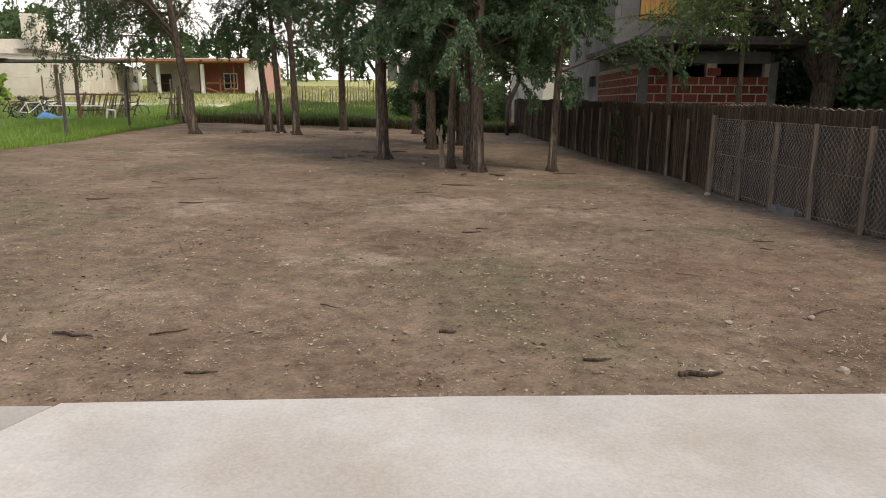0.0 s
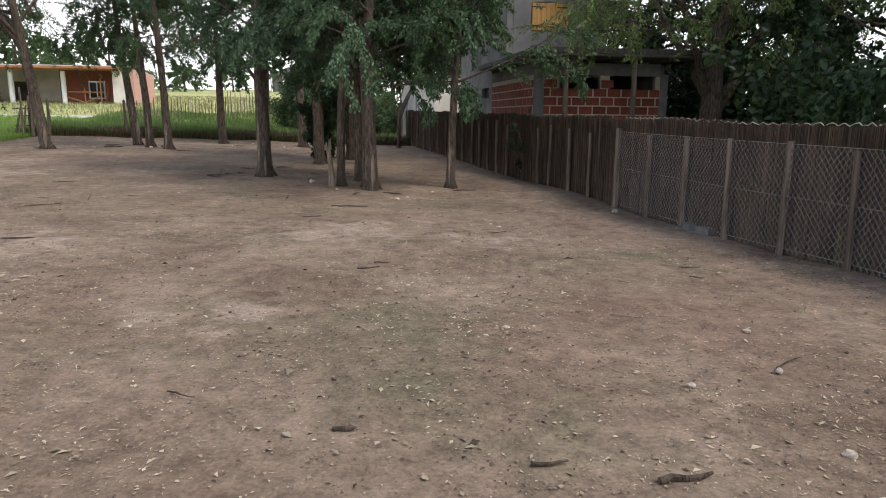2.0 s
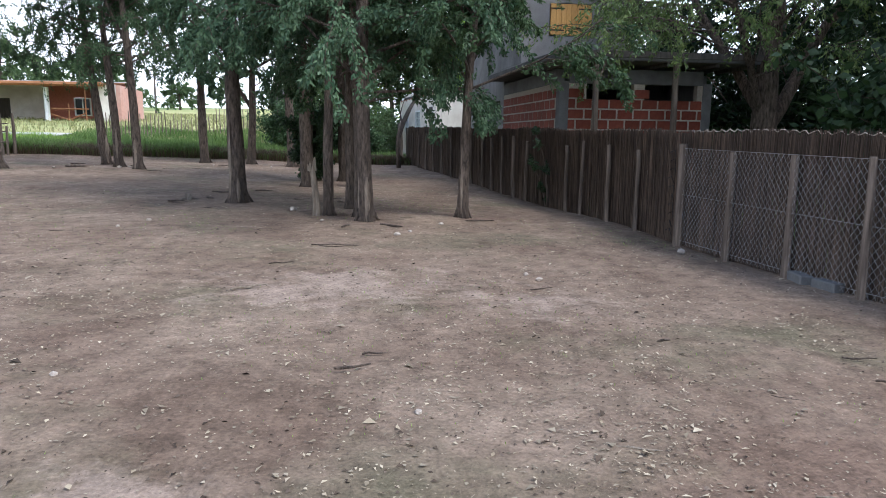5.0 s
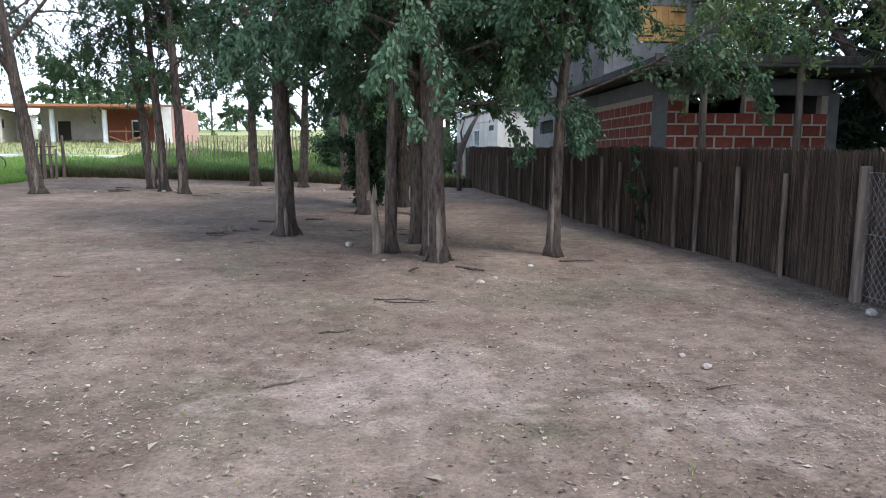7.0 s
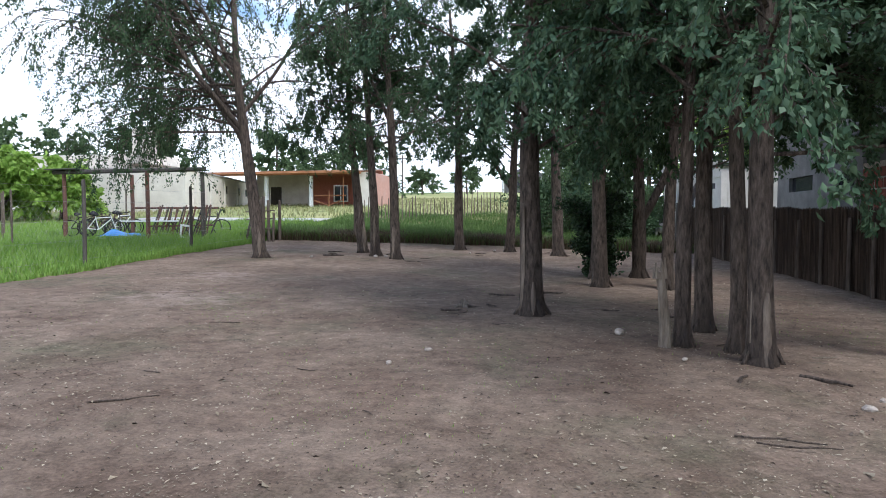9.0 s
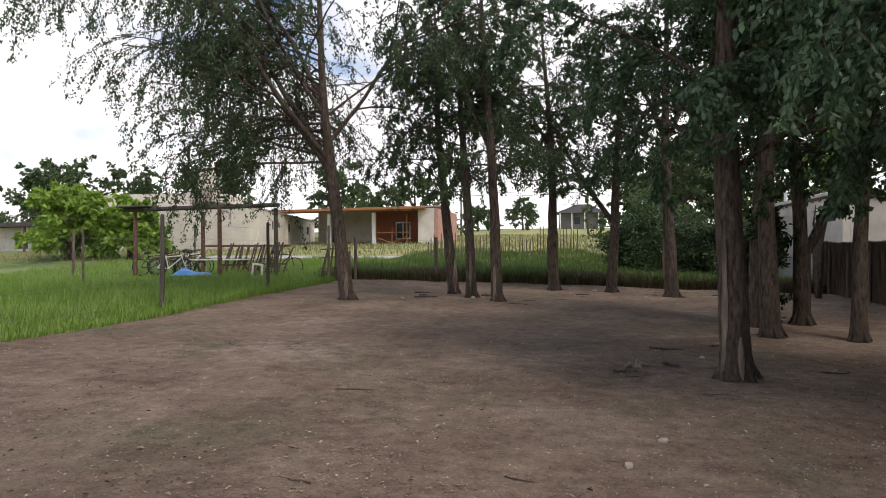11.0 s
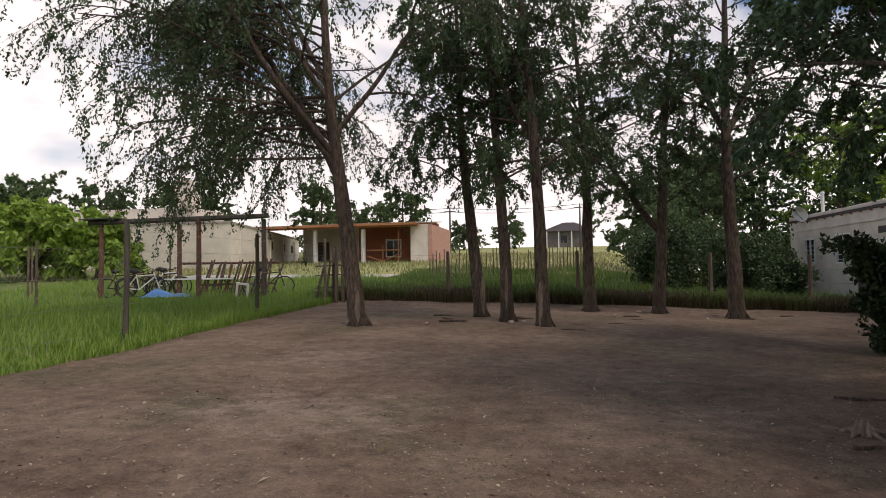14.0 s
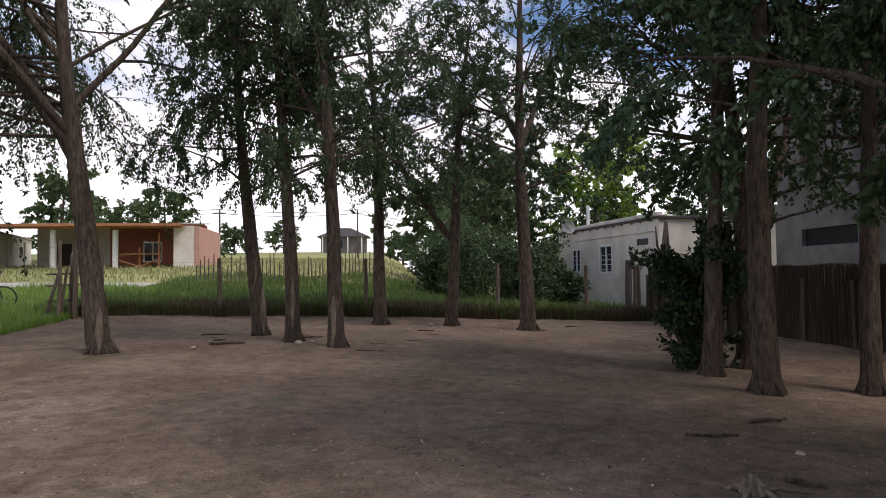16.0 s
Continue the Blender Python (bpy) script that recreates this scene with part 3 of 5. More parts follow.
tree(-2.18, 29.2, 9.5, 0.18, 17, (-0.2, 0.0), 3.2, 2.9, 32000, fork=[(4.4, 0.6, 3.5, 0.08), (4.5, 2.4, 3.5, 0.08)])
# the clump beside the fence
t = tree(-1.94, 17.35, 8.5, 0.165, 318, (-0.15, 0.3), 2.2, 2.8, 44000, (0.085, 0.024), mat=LEAF_SOFT, low=0.35, droop=0.15)
scar(t, 8.5, 0.165, -150, 0.1, 1.6, 0.10, 6)
scar(t, 8.5, 0.165, -80, 0.05, 0.5, 0.08, 7)
tree(-0.97, 21.2, 8.0, 0.15, 219, (-0.1, 0.0), 3.1, 2.5, 15000, (0.085, 0.024), low=0.1)
tree(-1.05, 22.4, 7.5, 0.13, 20, (0.2, 0.0), 3.0, 2.4, 12000, (0.085, 0.024), low=0.1)
tree(-0.12, 23.2, 8.0, 0.15, 21, (-0.2, 0.0), 3.0, 2.6, 14000, (0.085, 0.024), fork=[(1.2, 0.5, 5.0, 0.1)])
tree(0.25, 21.1, 7.6, 0.12, 22, (0.1, 0.0), 2.8, 2.6, 24000, (0.092, 0.026), low=0.2)
tree(-0.13, 15.68, 7.5, 0.088, 23, (0.0, 0.2), 2.2, 2.0, 26000, (0.085, 0.021), mat=LEAF_SOFT, low=0.3)
tree(0.24, 16.7, 8.0, 0.115, 24, (0.05, 0.2), 2.3, 2.3, 26000, (0.09, 0.028), low=0.3)
tree(0.40, 15.45, 8.0, 0.09, 25, (-0.05, 0.2), 2.2, 2.2, 28000, (0.085, 0.021), mat=LEAF_SOFT, low=0.3)
t = tree(0.51, 14.9, 8.5, 0.132, 26, (-0.1, -0.1), 2.0, 2.8, 46000, (0.085, 0.021), mat=LEAF_SOFT, low=0.5, droop=0.18, limbs=26)
scar(t, 8.5, 0.132, -85, 0.02, 0.75, 0.12, 8)
scar(t, 8.5, 0.132, -150, 0.25, 1.0, 0.07, 9)
t = tree(2.17, 15.52, 6.6, 0.098, 27, (0.25, 0.0), 2.15, 2.2, 38000, (0.085, 0.02), low=-0.1, droop=0.12, limbs=26, mat=LEAF)
scar(t, 6.6, 0.098, -110, 0.1, 1.3, 0.07, 10)

# ---- trees and shrubs around ----
ACACIA = leaf_material("acacia_leaf", (0.085, 0.135, 0.04), (0.20, 0.26, 0.085))
BIG = "large dark shade tree behind the reed fence"
tree(9.3, 18.4, 10.5, 0.30, 41, (0.6, 0.4), 3.3, 4.3, 48000, (0.10, 0.02), ACACIA, 22, [(1.6, 0.3, 7.0, 0.17), (2.0, 2.2, 6.0, 0.14), (1.9, 3.6, 5.0, 0.10)], 0.10, 0.1, 0.2, "large acacia tree with pale feathery leaves", "shade_tree", "trees behind the fence", 9, 3.7)
for k, (x, y, tl, sp, sd, n) in enumerate([(12.5, 15.0, 9.5, 5.0, 42, 40000), (12.0, 22.5, 11.0, 5.0, 43, 34000), (16.5, 19.0, 11.0, 5.5, 44, 15000), (10.8, 9.5, 9.0, 4.2, 45, 26000), (17.0, 12.0, 10.0, 5.5, 46, 10000), (15.0, 28.0, 11.0, 5.5, 47, 10000), (20.0, 24.0, 11.0, 5.5, 48, 8000), (11.0, 33.0, 9.5, 4.5, 49, 9000)]):
    tree(x, y, tl, 0.28, sd, (0, 0), 1.9, sp, n, (0.15, 0.045), LEAF_DARK_SHADE, 22, None, 0.08, 0.35, 0.2, BIG, "shade_tree", "trees behind the fence", 8, 0)
for x, y, tl, wd, sd in [(9.5, 14.0, 3.2, 2.2, 61), (10.5, 17.2, 3.4, 2.2, 62), (11.0, 11.5, 3.0, 2.2, 63), (13.5, 19.5, 4.0, 2.6, 64), (10.0, 22.0, 4.0, 2.0, 65), (9.6, 7.0, 3.0, 2.0, 66), (9.6, 24.5, 5.0, 2.2, 67), (10.8, 27.5, 5.5, 2.4, 68), (11.2, 20.0, 4.5, 2.2, 69)]:
    shrub(x, y, tl, wd, sd, 5500, (0.18, 0.06), LEAF_DARK_SHADE, "undergrowth_shrub", "leafy undergrowth behind the reed fence, its green darkened for shade", "undergrowth")
# behind the back fence
for x, y, tl, wd, sd, n, m in [(-3.6, 38.5, 2.6, 2.0, 71, 9000, LEAF), (-1.2, 36.5, 2.4, 1.8, 72, 9000, LEAF), (0.4, 36.8, 1.5, 1.2, 73, 8000, LEAF), (-1.8, 41.0, 4.2, 2.4, 74, 9000, LEAF_FAR), (0.9, 42.5, 3.0, 1.6, 75, 8000, LEAF_FAR), (2.6, 49.3, 2.4, 1.0, 76, 4000, LEAF)]:
    shrub(x, y, tl, wd, sd, n, (0.13, 0.04), m, "shrub", "dense green shrub behind the back wire fence", "shrubs behind the yard")
shrub(-0.95, 23.1, 2.4, 0.8, 78, 14000, (0.085, 0.026), LEAF_DARK_SHADE, "young_tree_shoots", "leafy shoots round the foot of a tree, darkened for shade")
for x, y, tl, sp, sd in [(-0.8, 48.0, 8.5, 3.6, 81), (2.2, 51.5, 10.5, 4.4, 82), (6.5, 52.0, 11.0, 4.6, 83), (12.5, 51.0, 11.5, 4.8, 84), (-2.6, 53.0, 7.0, 3.4, 85), (14.0, 43.0, 10.5, 4.5, 87), (9.0, 57.0, 12.0, 5.0, 88)]:
    tree(x, y, tl * 0.85, 0.2, sd, (0, 0), 1.0, sp, 13000, (0.22, 0.08), (LEAF_BRIGHT if sd == 83 else LEAF_FAR if sd % 2 else LEAF), 24, None, 0.06, 0.35, 0.15, "leafy green tree behind the yard", "tree", "trees behind the yard", 6, 0)
# far trees
for x, y, tl, sp, sd, m in [(-62, 66, 8.5, 4.6, 91, LEAF_FAR), (-55, 68, 8, 4.4, 92, LEAF_FAR), (-47, 70, 8.2, 4.4, 93, LEAF_FAR), (-35.5, 41.0, 3.7, 2.6, 94, LEAF_BRIGHT), (-31.5, 41.5, 3.0, 2.0, 95, LEAF_BRIGHT), (-41, 62, 7, 4, 96, LEAF_FAR), (-71, 60, 8.5, 4.6, 97, LEAF_FAR), (-80, 56, 8.5, 4.6, 98, LEAF_FAR), (-34, 74, 7.5, 3.8, 99, LEAF_FAR), (-28, 82, 7.0, 3.8, 100, LEAF_FAR), (-58, 60, 7.0, 4, 107, LEAF_FAR), (-38.0, 43.5, 4.4, 2.4, 108, LEAF_BRIGHT),
                            (-25.5, 138, 5.5, 3.6, 101, LEAF_FAR), (-33, 132, 4.2, 3.4, 102, LEAF_FAR), (-40, 126, 4.6, 3.4, 104, LEAF_FAR), (-38, 92, 6, 3.2, 105, LEAF_FAR), (-4, 118, 4.5, 3.4, 103, LEAF_FAR)]:
    tree(x, y, tl, 0.2, sd, (0, 0), 0.5, sp, 6500, (0.33, 0.125), m, 26, None, 0.08, 0.4, 0.15, "far leafy tree on the field", "tree", "far trees", 6, 0)

# ---- reed and wire fence ----
fence = thing("reed_fence", pose(0, 0, 0), "weathered brown reed fence with wire mesh and wooden posts", "fence")
rf = random.Random(3)
ys = [2.6 + i * 1.06 for i in range(5)] + [7.98, 8.86, 9.75, 10.74, 11.75, 12.8, 14.2, 15.2, 16.1, 16.65, 18.45, 19.1, 20.0, 20.9, 21.8, 23.0, 24.2, 25.5, 26.8, 28.1, 29.4, 30.7, 32.0, 33.2]
for y in ys:
    x = float(fence_x(y)) - 0.03
    thick = abs(y - 12.8) < 0.05
    r = 0.062 if thick else rf.uniform(0.036, 0.046) if y < 12.9 else rf.uniform(0.030, 0.040)
    top = (1.40 if thick else rf.uniform(1.31, 1.38)) if y < 12.9 else rf.uniform(1.27, 1.42)
    z = hz(x, y) - 0.05
    dx, dy = rf.uniform(-0.03, 0.03), rf.uniform(-0.03, 0.03)
    b = Build().tube([(0, 0, 0), (dx * 0.3, dy * 0.3, 0.5), (dx * 0.7 + 0.008, dy * 0.7, 1.0), (dx, dy, top + 0.04), (dx, dy, top + 0.05)], [r * 1.06, r, r * 0.98, r * 0.94, r * 0.75], 9, True, 0.05, rf)
    ob = part("post", b, POSTWOOD, fence, smooth=False)
    ob.location = (x, y, z)


def reed_strip(y0, y1, off, seed, pitch, tall):
    """One layer of upright reeds along the fence line."""
    rg = np.random.default_rng(seed)
    n = int((y1 - y0) / pitch)
    y = y0 + (np.arange(n) + rg.uniform(-0.35, 0.35, n)) * pitch
    x = fence_x(y) + off + rg.uniform(-0.012, 0.012, n)
    z0 = height(x, y) - 0.02
    drift = 0.022 * np.sin(y * 1.7 + seed) + 0.015 * np.sin(y * 5.1)
    tp = tall + drift * 0.8 + rg.normal(0, 0.012, n)
    lean = rg.normal(0, 0.012, (n, 2))
    r = rg.uniform(0.0045, 0.0085, n)
    v = np.zeros((n, 9, 3))
    for j, s in enumerate((0.0, 0.55, 1.0)):
        for k in range(3):
            a = 2 * math.pi * k / 3 + 0.5
            v[:, j * 3 + k, 0] = x + lean[:, 0] * s + r * (1 - 0.3 * s) * math.cos(a)
            v[:, j * 3 + k, 1] = y + lean[:, 1] * s + r * (1 - 0.3 * s) * math.sin(a)
            v[:, j * 3 + k, 2] = z0 + tp * s
    f = []
    for j in range(2):
        for k in range(3):
            k2 = (k + 1) % 3
            f.append([j * 3 + k, j * 3 + k2, (j + 1) * 3 + k2, (j + 1) * 3 + k])
    f = (np.arange(n)[:, None, None] * 9 + np.array(f)[None]).reshape(-1, 4)
    return raw_mesh("reeds", v.reshape(-1, 3), f, REED)


for off, sd, tl in ((0.05, 1, 1.57), (0.07, 2, 1.60), (0.09, 3, 1.56)):
    ob = part("reeds", reed_strip(-3.0, 33.3, off, sd, 0.0095, tl), None, fence, "tight upright layer of weathered reeds")
    ob["kind"] = "stuff"
# chain link in front of the reeds, tied to the posts
mesh_wire = Build()
y0, y1, hgt = 2.0, 12.8, 1.30


def fence_point(y, s, off=-0.035):
    x = float(fence_x(y))
    return (x + off, y, hz(x, y) + 0.04 + s)


pitch = 0.072
k = 0
yy = y0 - hgt * 0.75
while yy < y1:
    for sgn in (1, -1):
        pts = []
        for s in np.linspace(0, hgt, 6):
            y = yy + s * 0.75 if sgn > 0 else yy + (hgt - s) * 0.75
            if y0 <= y <= y1:
                pts.append(fence_point(y, float(s), -0.035 + 0.004 * sgn))
        if len(pts) > 1:
            mesh_wire.tube(pts, [0.0013] * len(pts), 3, False)
    yy += pitch
part("wire_mesh", mesh_wire, WIRE, fence, "galvanised chain-link wire mesh")
for s in (0.05, 0.68, 1.30):
    b = Build().tube([fence_point(y, s) for y in np.arange(2.0, 12.85, 0.6)], [0.0022] * len(np.arange(2.0, 12.85, 0.6)), 3, False)
    part("strand_wire", b, WIRE, fence)
vine = Build()
for i in range(10):
    vine.tube([(4.75, 12.9, -0.2 + i * 0.12), (4.74 + rf.uniform(-0.03, 0.03), 12.92, -0.1 + i * 0.12), (4.70 + rf.uniform(-0.04, 0.02), 12.91 + rf.uniform(-0.05, 0.05), -0.13 + i * 0.12)], [0.006] * 3, 4)
part("tie_wire", vine, IRON, fence)
crest = Build()
pts = []
for y in np.arange(2.4, 12.8, 0.05):
    x = float(fence_x(y)) + 0.07
    pts.append((x + rf.uniform(-0.015, 0.015), float(y), hz(x, y) + 1.575 + 0.016 * math.sin(y * 1.7 + 1) + 0.02 * math.sin(y * 41.0) + rf.uniform(-0.008, 0.008)))
crest.tube(pts, [0.006] * len(pts), 4, False)
part("crest_cord", crest, STONE, fence, "pale frayed cord binding the reed tops")

shrub(4.25, 17.6, 1.75, 0.3, 79, 2200, (0.06, 0.022), LEAF_DARK_SHADE, "vine", "dark leafy vine climbing the reed fence", "", 5)

lt = thing("leaning_trunk", pose(1.75, 30.4, hz(1.75, 30.4)), "dark dead trunk leaning towards the end of the fence", "trunk")
part("trunk", Build().tube([(0, 0, -0.1), (-0.03, 0.0, 0.6), (-0.02, 0.05, 1.15), (0.15, 0.5, 1.65), (0.5, 1.4, 2.3), (0.85, 2.2, 2.85)], [0.10, 0.085, 0.10, 0.11, 0.09, 0.05], 9, True, 0.10, rf), BARK, lt, smooth=True)
part("branch", Build().tube([(0.15, 0.5, 1.65), (0.1, 1.0, 2.1), (0.3, 1.6, 2.7)], [0.05, 0.035, 0.015], 6, True, 0.08, rf), BARK, lt)

# ---- brick house with a cement upper storey ----
DARKCEMENT = material("weathered_dark_cement", (0.085, 0.082, 0.078), (0.14, 0.135, 0.13), 3.0, 0.92, 0.3, 60.0)
HM = pose(4.84, 19.12, -0.30, 0, 0, 3.0) @ Matrix.Diagonal((1.05, 1.0, 1.0, 1.0))
house = thing("brick_house", HM, "unfinished house of red hollow bricks and grey cement", "house")


def hpart(name, b, mat, label="", parent=None):
    return part(name, b, mat, parent or house, label)


# front wall: sill band of bricks, piers, openings under a concrete beam
core = panel(0.22, 3.33, 0, 2.66, 0.16, [(0.62, 1.70, 2.30, 2.66), (1.96, 3.2, 2.30, 2.66)], pose(0, 0.008, 0))
hpart("front_wall", core, MORTAR, "pale mortar bed between the bricks")
hpart("side_wall", Build().box((0.008, 0.22, 0), (0.17, 5.0, 2.66)), MORTAR, "pale mortar bed between the bricks")
hpart("east_wall", Build().box((3.36, 0.21, 0), (3.52, 5.0, 2.9)), CEMENT)
hpart("back_wall", Build().box((0.18, 4.9, 0), (3.35, 4.99, 2.9)), CEMENT)
for x in (0.0, 3.33):
    hpart("corner_column", Build().box((x, -0.01, 0), (x + 0.22, 0.21, 2.70), None, 0.012), CEMENT, "cast concrete corner column")
hpart("lintel_beam", Build().box((0.22, 0.0, 2.66), (3.33, 0.2, 2.98), None, 0.01).box((0.0, 0.21, 2.66), (0.2, 5.0, 2.98), None, 0.01), CEMENT, "cast concrete ring beam")
hpart("roof_slab", Build().box((-0.42, -0.95, 3.07), (4.1, 5.2, 3.24), None, 0.02), DARKCEMENT, "overhanging concrete roof slab")
hpart("slab_fascia", Build().box((-0.44, -0.985, 3.13), (4.12, -0.955, 3.27), None, 0.006), DARKPOST, "dark weathered shuttering board")
for x in (-0.1, 0.9, 2.0, 3.1, 3.9):
    hpart("joist", Build().box((x, -0.9, 2.985), (x + 0.07, 0.6, 3.065), None, 0.006), DARKPOST)
for x, br in ((0.52, True), (2.26, False)):
    b = Build().tube([(x + 0.02, -0.82, 0.1), (x, -0.82, 1.5), (x - 0.015, -0.82, 3.07)], [0.075, 0.068, 0.062], 9, True, 0.04, rf)
    if br:
        b.tube([(x, -0.80, 2.55), (x + 0.2, -0.80, 3.06)], [0.035, 0.03], 7)
    hpart("prop_post", b, POSTWOOD, "rough timber prop under the slab")
# cement block behind, with a second storey
hpart("cement_wall", panel(5.0, 10.7, 0, 3.3, 0.18, [(5.4, 6.5, 2.2, 2.55), (7.9, 9.7, 2.2, 2.6)], pose(0.18, 0, 0, 0, 0, 90)), PALECEMENT, "bare grey cement render, stained")
hpart("end_wall", Build().box((0.19, 10.5, 0), (3.5, 10.7, 3.3)), PALECEMENT)
for a, c, zt in ((5.4, 6.5, 2.55), (7.9, 9.7, 2.6)):
    hpart("slit_window", Build().box((0.09, a, 2.2), (0.11, c, zt)), GLASS, "long narrow dark window")
UZ = 3.3
hpart("upper_front_wall", panel(0.19, 2.8, UZ, 7.0, 0.18, [(0.72, 1.86, 4.15, 5.0)], pose(0, 3.2, 0)), PALECEMENT, "grey cement upper storey")
hpart("upper_side_wall", panel(3.2, 10.6, UZ, 7.0, 0.18, [(5.2, 5.9, 4.5, 5.4), (7.9, 8.6, 4.5, 5.4)], pose(0.18, 0, 0, 0, 0, 90)), PALECEMENT, "grey cement upper storey")
hpart("upper_east_wall", panel(3.39, 10.6, UZ, 7.0, 0.18, [(5.2, 5.9, 4.5, 5.4), (7.9, 8.6, 4.5, 5.4)], pose(2.8, 0, 0, 0, 0, 90)), PALECEMENT)
hpart("upper_back_wall", Build().box((0.19, 10.42, UZ), (2.61, 10.6, 7.0)), PALECEMENT)
hpart("upper_roof", Build().box((-0.3, 2.9, 7.0), (3.1, 10.9, 7.15), None, 0.02), PALECEMENT)
for y in (5.2, 7.9):
    w = hpart("upper_window", Build().box((0.04, y, 4.5), (0.09, y + 0.05, 5.4)).box((0.04, y + 0.65, 4.5), (0.09, y + 0.7, 5.4)).box((0.04, y, 5.35), (0.09, y + 0.7, 5.4)).box((0.04, y, 4.5), (0.09, y + 0.7, 4.55)), IRON)
    part("pane", Build().box((0.06, y + 0.05, 4.55), (0.07, y + 0.65, 5.35)), GLASS, w)
shut = hpart("shutter", Build().box((0.74, 3.19, 4.17), (1.84, 3.215, 4.98)), SHUTTER, "closed orange-brown plank shutter")
for i in range(8):
    part("plank", Build().box((0.745 + i * 0.137, 3.165, 4.18), (0.745 + i * 0.137 + 0.131, 3.19, 4.97), None, 0.004), SHUTTER, shut)
for z in (4.28, 4.84):
    part("hinge", Build().box((0.74, 3.155, z), (1.1, 3.166, z + 0.03)), IRON, shut)
    part("hinge", Build().box((1.48, 3.155, z), (1.84, 3.166, z + 0.03)), IRON, shut)

# ---- unseen plain wall, added behind the patio to block sky light ----
tagged(part("wall_south", panel(-11.0, 9.0, -0.5, 3.2, 0.25, (), pose(0, -3.4, 0)), PLASTER), "unseen plain plastered wall added behind the patio", "wall", kind="structure")

# ---- white house past the end of the fence ----
wh = thing("white_house", pose(3.76, 36.0, -0.1, 0, 0, 7.97), "low house with worn whitewashed walls and a flat roof", "house")
ZT = 3.3
wins = [(3.52, 4.69, 1.45, 2.59), (6.55, 7.55, 1.5, 2.55)]
part("side_wall", panel(0.0, 9.1, 0, ZT, 0.25, wins, pose(0.25, 0, 0, 0, 0, 90)), WHITEWALL, wh, "whitewashed wall with grey stains")
part("front_wall", Build().box((0.26, 0, 0), (8.0, 0.25, ZT)), WHITEWALL, wh)
part("far_wall", Build().box((0.26, 8.85, 0), (8.0, 9.1, ZT)), WHITEWALL, wh)
part("rear_wall", Build().box((7.75, 0.26, 0), (8.0, 8.84, ZT)), WHITEWALL, wh)
part("roof", Build().box((-0.05, -0.12, ZT), (8.2, 9.25, ZT + 0.10), None, 0.01), DARKROOF, wh, "dark flat roof edge")
part("parapet", Build().box((-0.04, 0.05, ZT + 0.10), (0.2, 9.1, ZT + 0.24), None, 0.02), WHITEWALL, wh)
part("cornice", Build().box((-0.035, 0.0, ZT - 0.42), (-0.002, 9.1, ZT - 0.36)), WHITEWALL, wh)
for a, c, zb, zt in wins:
    w = part("window", Build().box((-0.02, a, zb), (0.06, a + 0.07, zt)).box((-0.02, c - 0.07, zb), (0.06, c, zt)).box((-0.02, a + 0.07, zt - 0.07), (0.06, c - 0.07, zt)).box((-0.02, a + 0.07, zb), (0.06, c - 0.07, zb + 0.07)).box((-0.01, (a + c) / 2 - 0.025, zb + 0.07), (0.05, (a + c) / 2 + 0.025, zt - 0.07)), WHITEPAINT, wh, "white wooden window frame")
    part("pane", Build().box((0.08, a + 0.02, zb + 0.02), (0.09, c - 0.02, zt - 0.02)), GLASS, w)
    for i in range(4):
        z = zb + 0.15 + i * 0.19
        part("bar", Build().box((-0.005, a + 0.07, z), (0.01, c - 0.07, z + 0.02)), WHITEPAINT, w)
for i in range(12):
    part("brick_end", Build().box((-0.06, 0.4 + i * 0.72, ZT - 0.06), (-0.004, 0.52 + i * 0.72, ZT - 0.005), None, 0.006), REDWALL, wh)
part("vent_window", Build().box((-0.01, 0.72, 2.44), (0.02, 1.53, 2.67)), DARKROOF, wh, "small dark high opening")
part("flue_pipe", Build().tube([(0.1, 5.96, ZT), (0.1, 5.96, ZT + 1.0)], [0.07, 0.07], 10).tube([(0.1, 5.96, ZT + 1.0), (0.1, 5.96, ZT + 1.08)], [0.10, 0.05], 10), WHITEPAINT, wh, "pale flue pipe")
dish = thing("satellite_dish", pose(2.65, 43.10, 3.05), "round white satellite dish on a wall bracket", "satellite dish")
db = Build()
rings, seg = 5, 20
for i in range(rings + 1):
    r = 0.52 * i / rings
    db.v += [(0.28 * (r / 0.52) ** 2, math.cos(6.2832 * k / seg) * r, math.sin(6.2832 * k / seg) * r) for k in range(seg)]
for i in range(rings):
    db.f += [(i * seg + k, i * seg + (k + 1) % seg, (i + 1) * seg + (k + 1) % seg, (i + 1) * seg + k) for k in range(seg)]
dd = part("reflector", db, WHITEPAINT, dish, smooth=True)
dd.matrix_local = pose(-0.1, -0.1, 0.5, 0, 25, 220) @ Matrix.Diagonal((0.68, 0.68, 0.68, 1))
part("bracket", Build().tube([(0.2, 0, -0.05), (0.02, 0, 0.2), (-0.05, -0.05, 0.5)], [0.025] * 3, 6), IRON, dish)
part("feed_arm", Build().tube([(-0.1, -0.1, 0.2), (-0.5, -0.45, 0.55)], [0.012, 0.012], 5).box((-0.55, -0.5, 0.52), (-0.45, -0.4, 0.62)), IRON, dish)

# ---- house with a veranda across the field ----
VZ = 1.42
ver = thing("veranda_house", pose(0, 0, 0), "low brick house with a wide veranda under a tin roof", "house")
for x in (-27.9, -24.4, -20.98):
    part("column", Build().tube([(x, 53, VZ - 0.1), (x, 53, VZ + 0.2), (x, 53, 4.06)], [0.19, 0.16, 0.16], 12), WHITEPAINT, ver, "round whitewashed column")
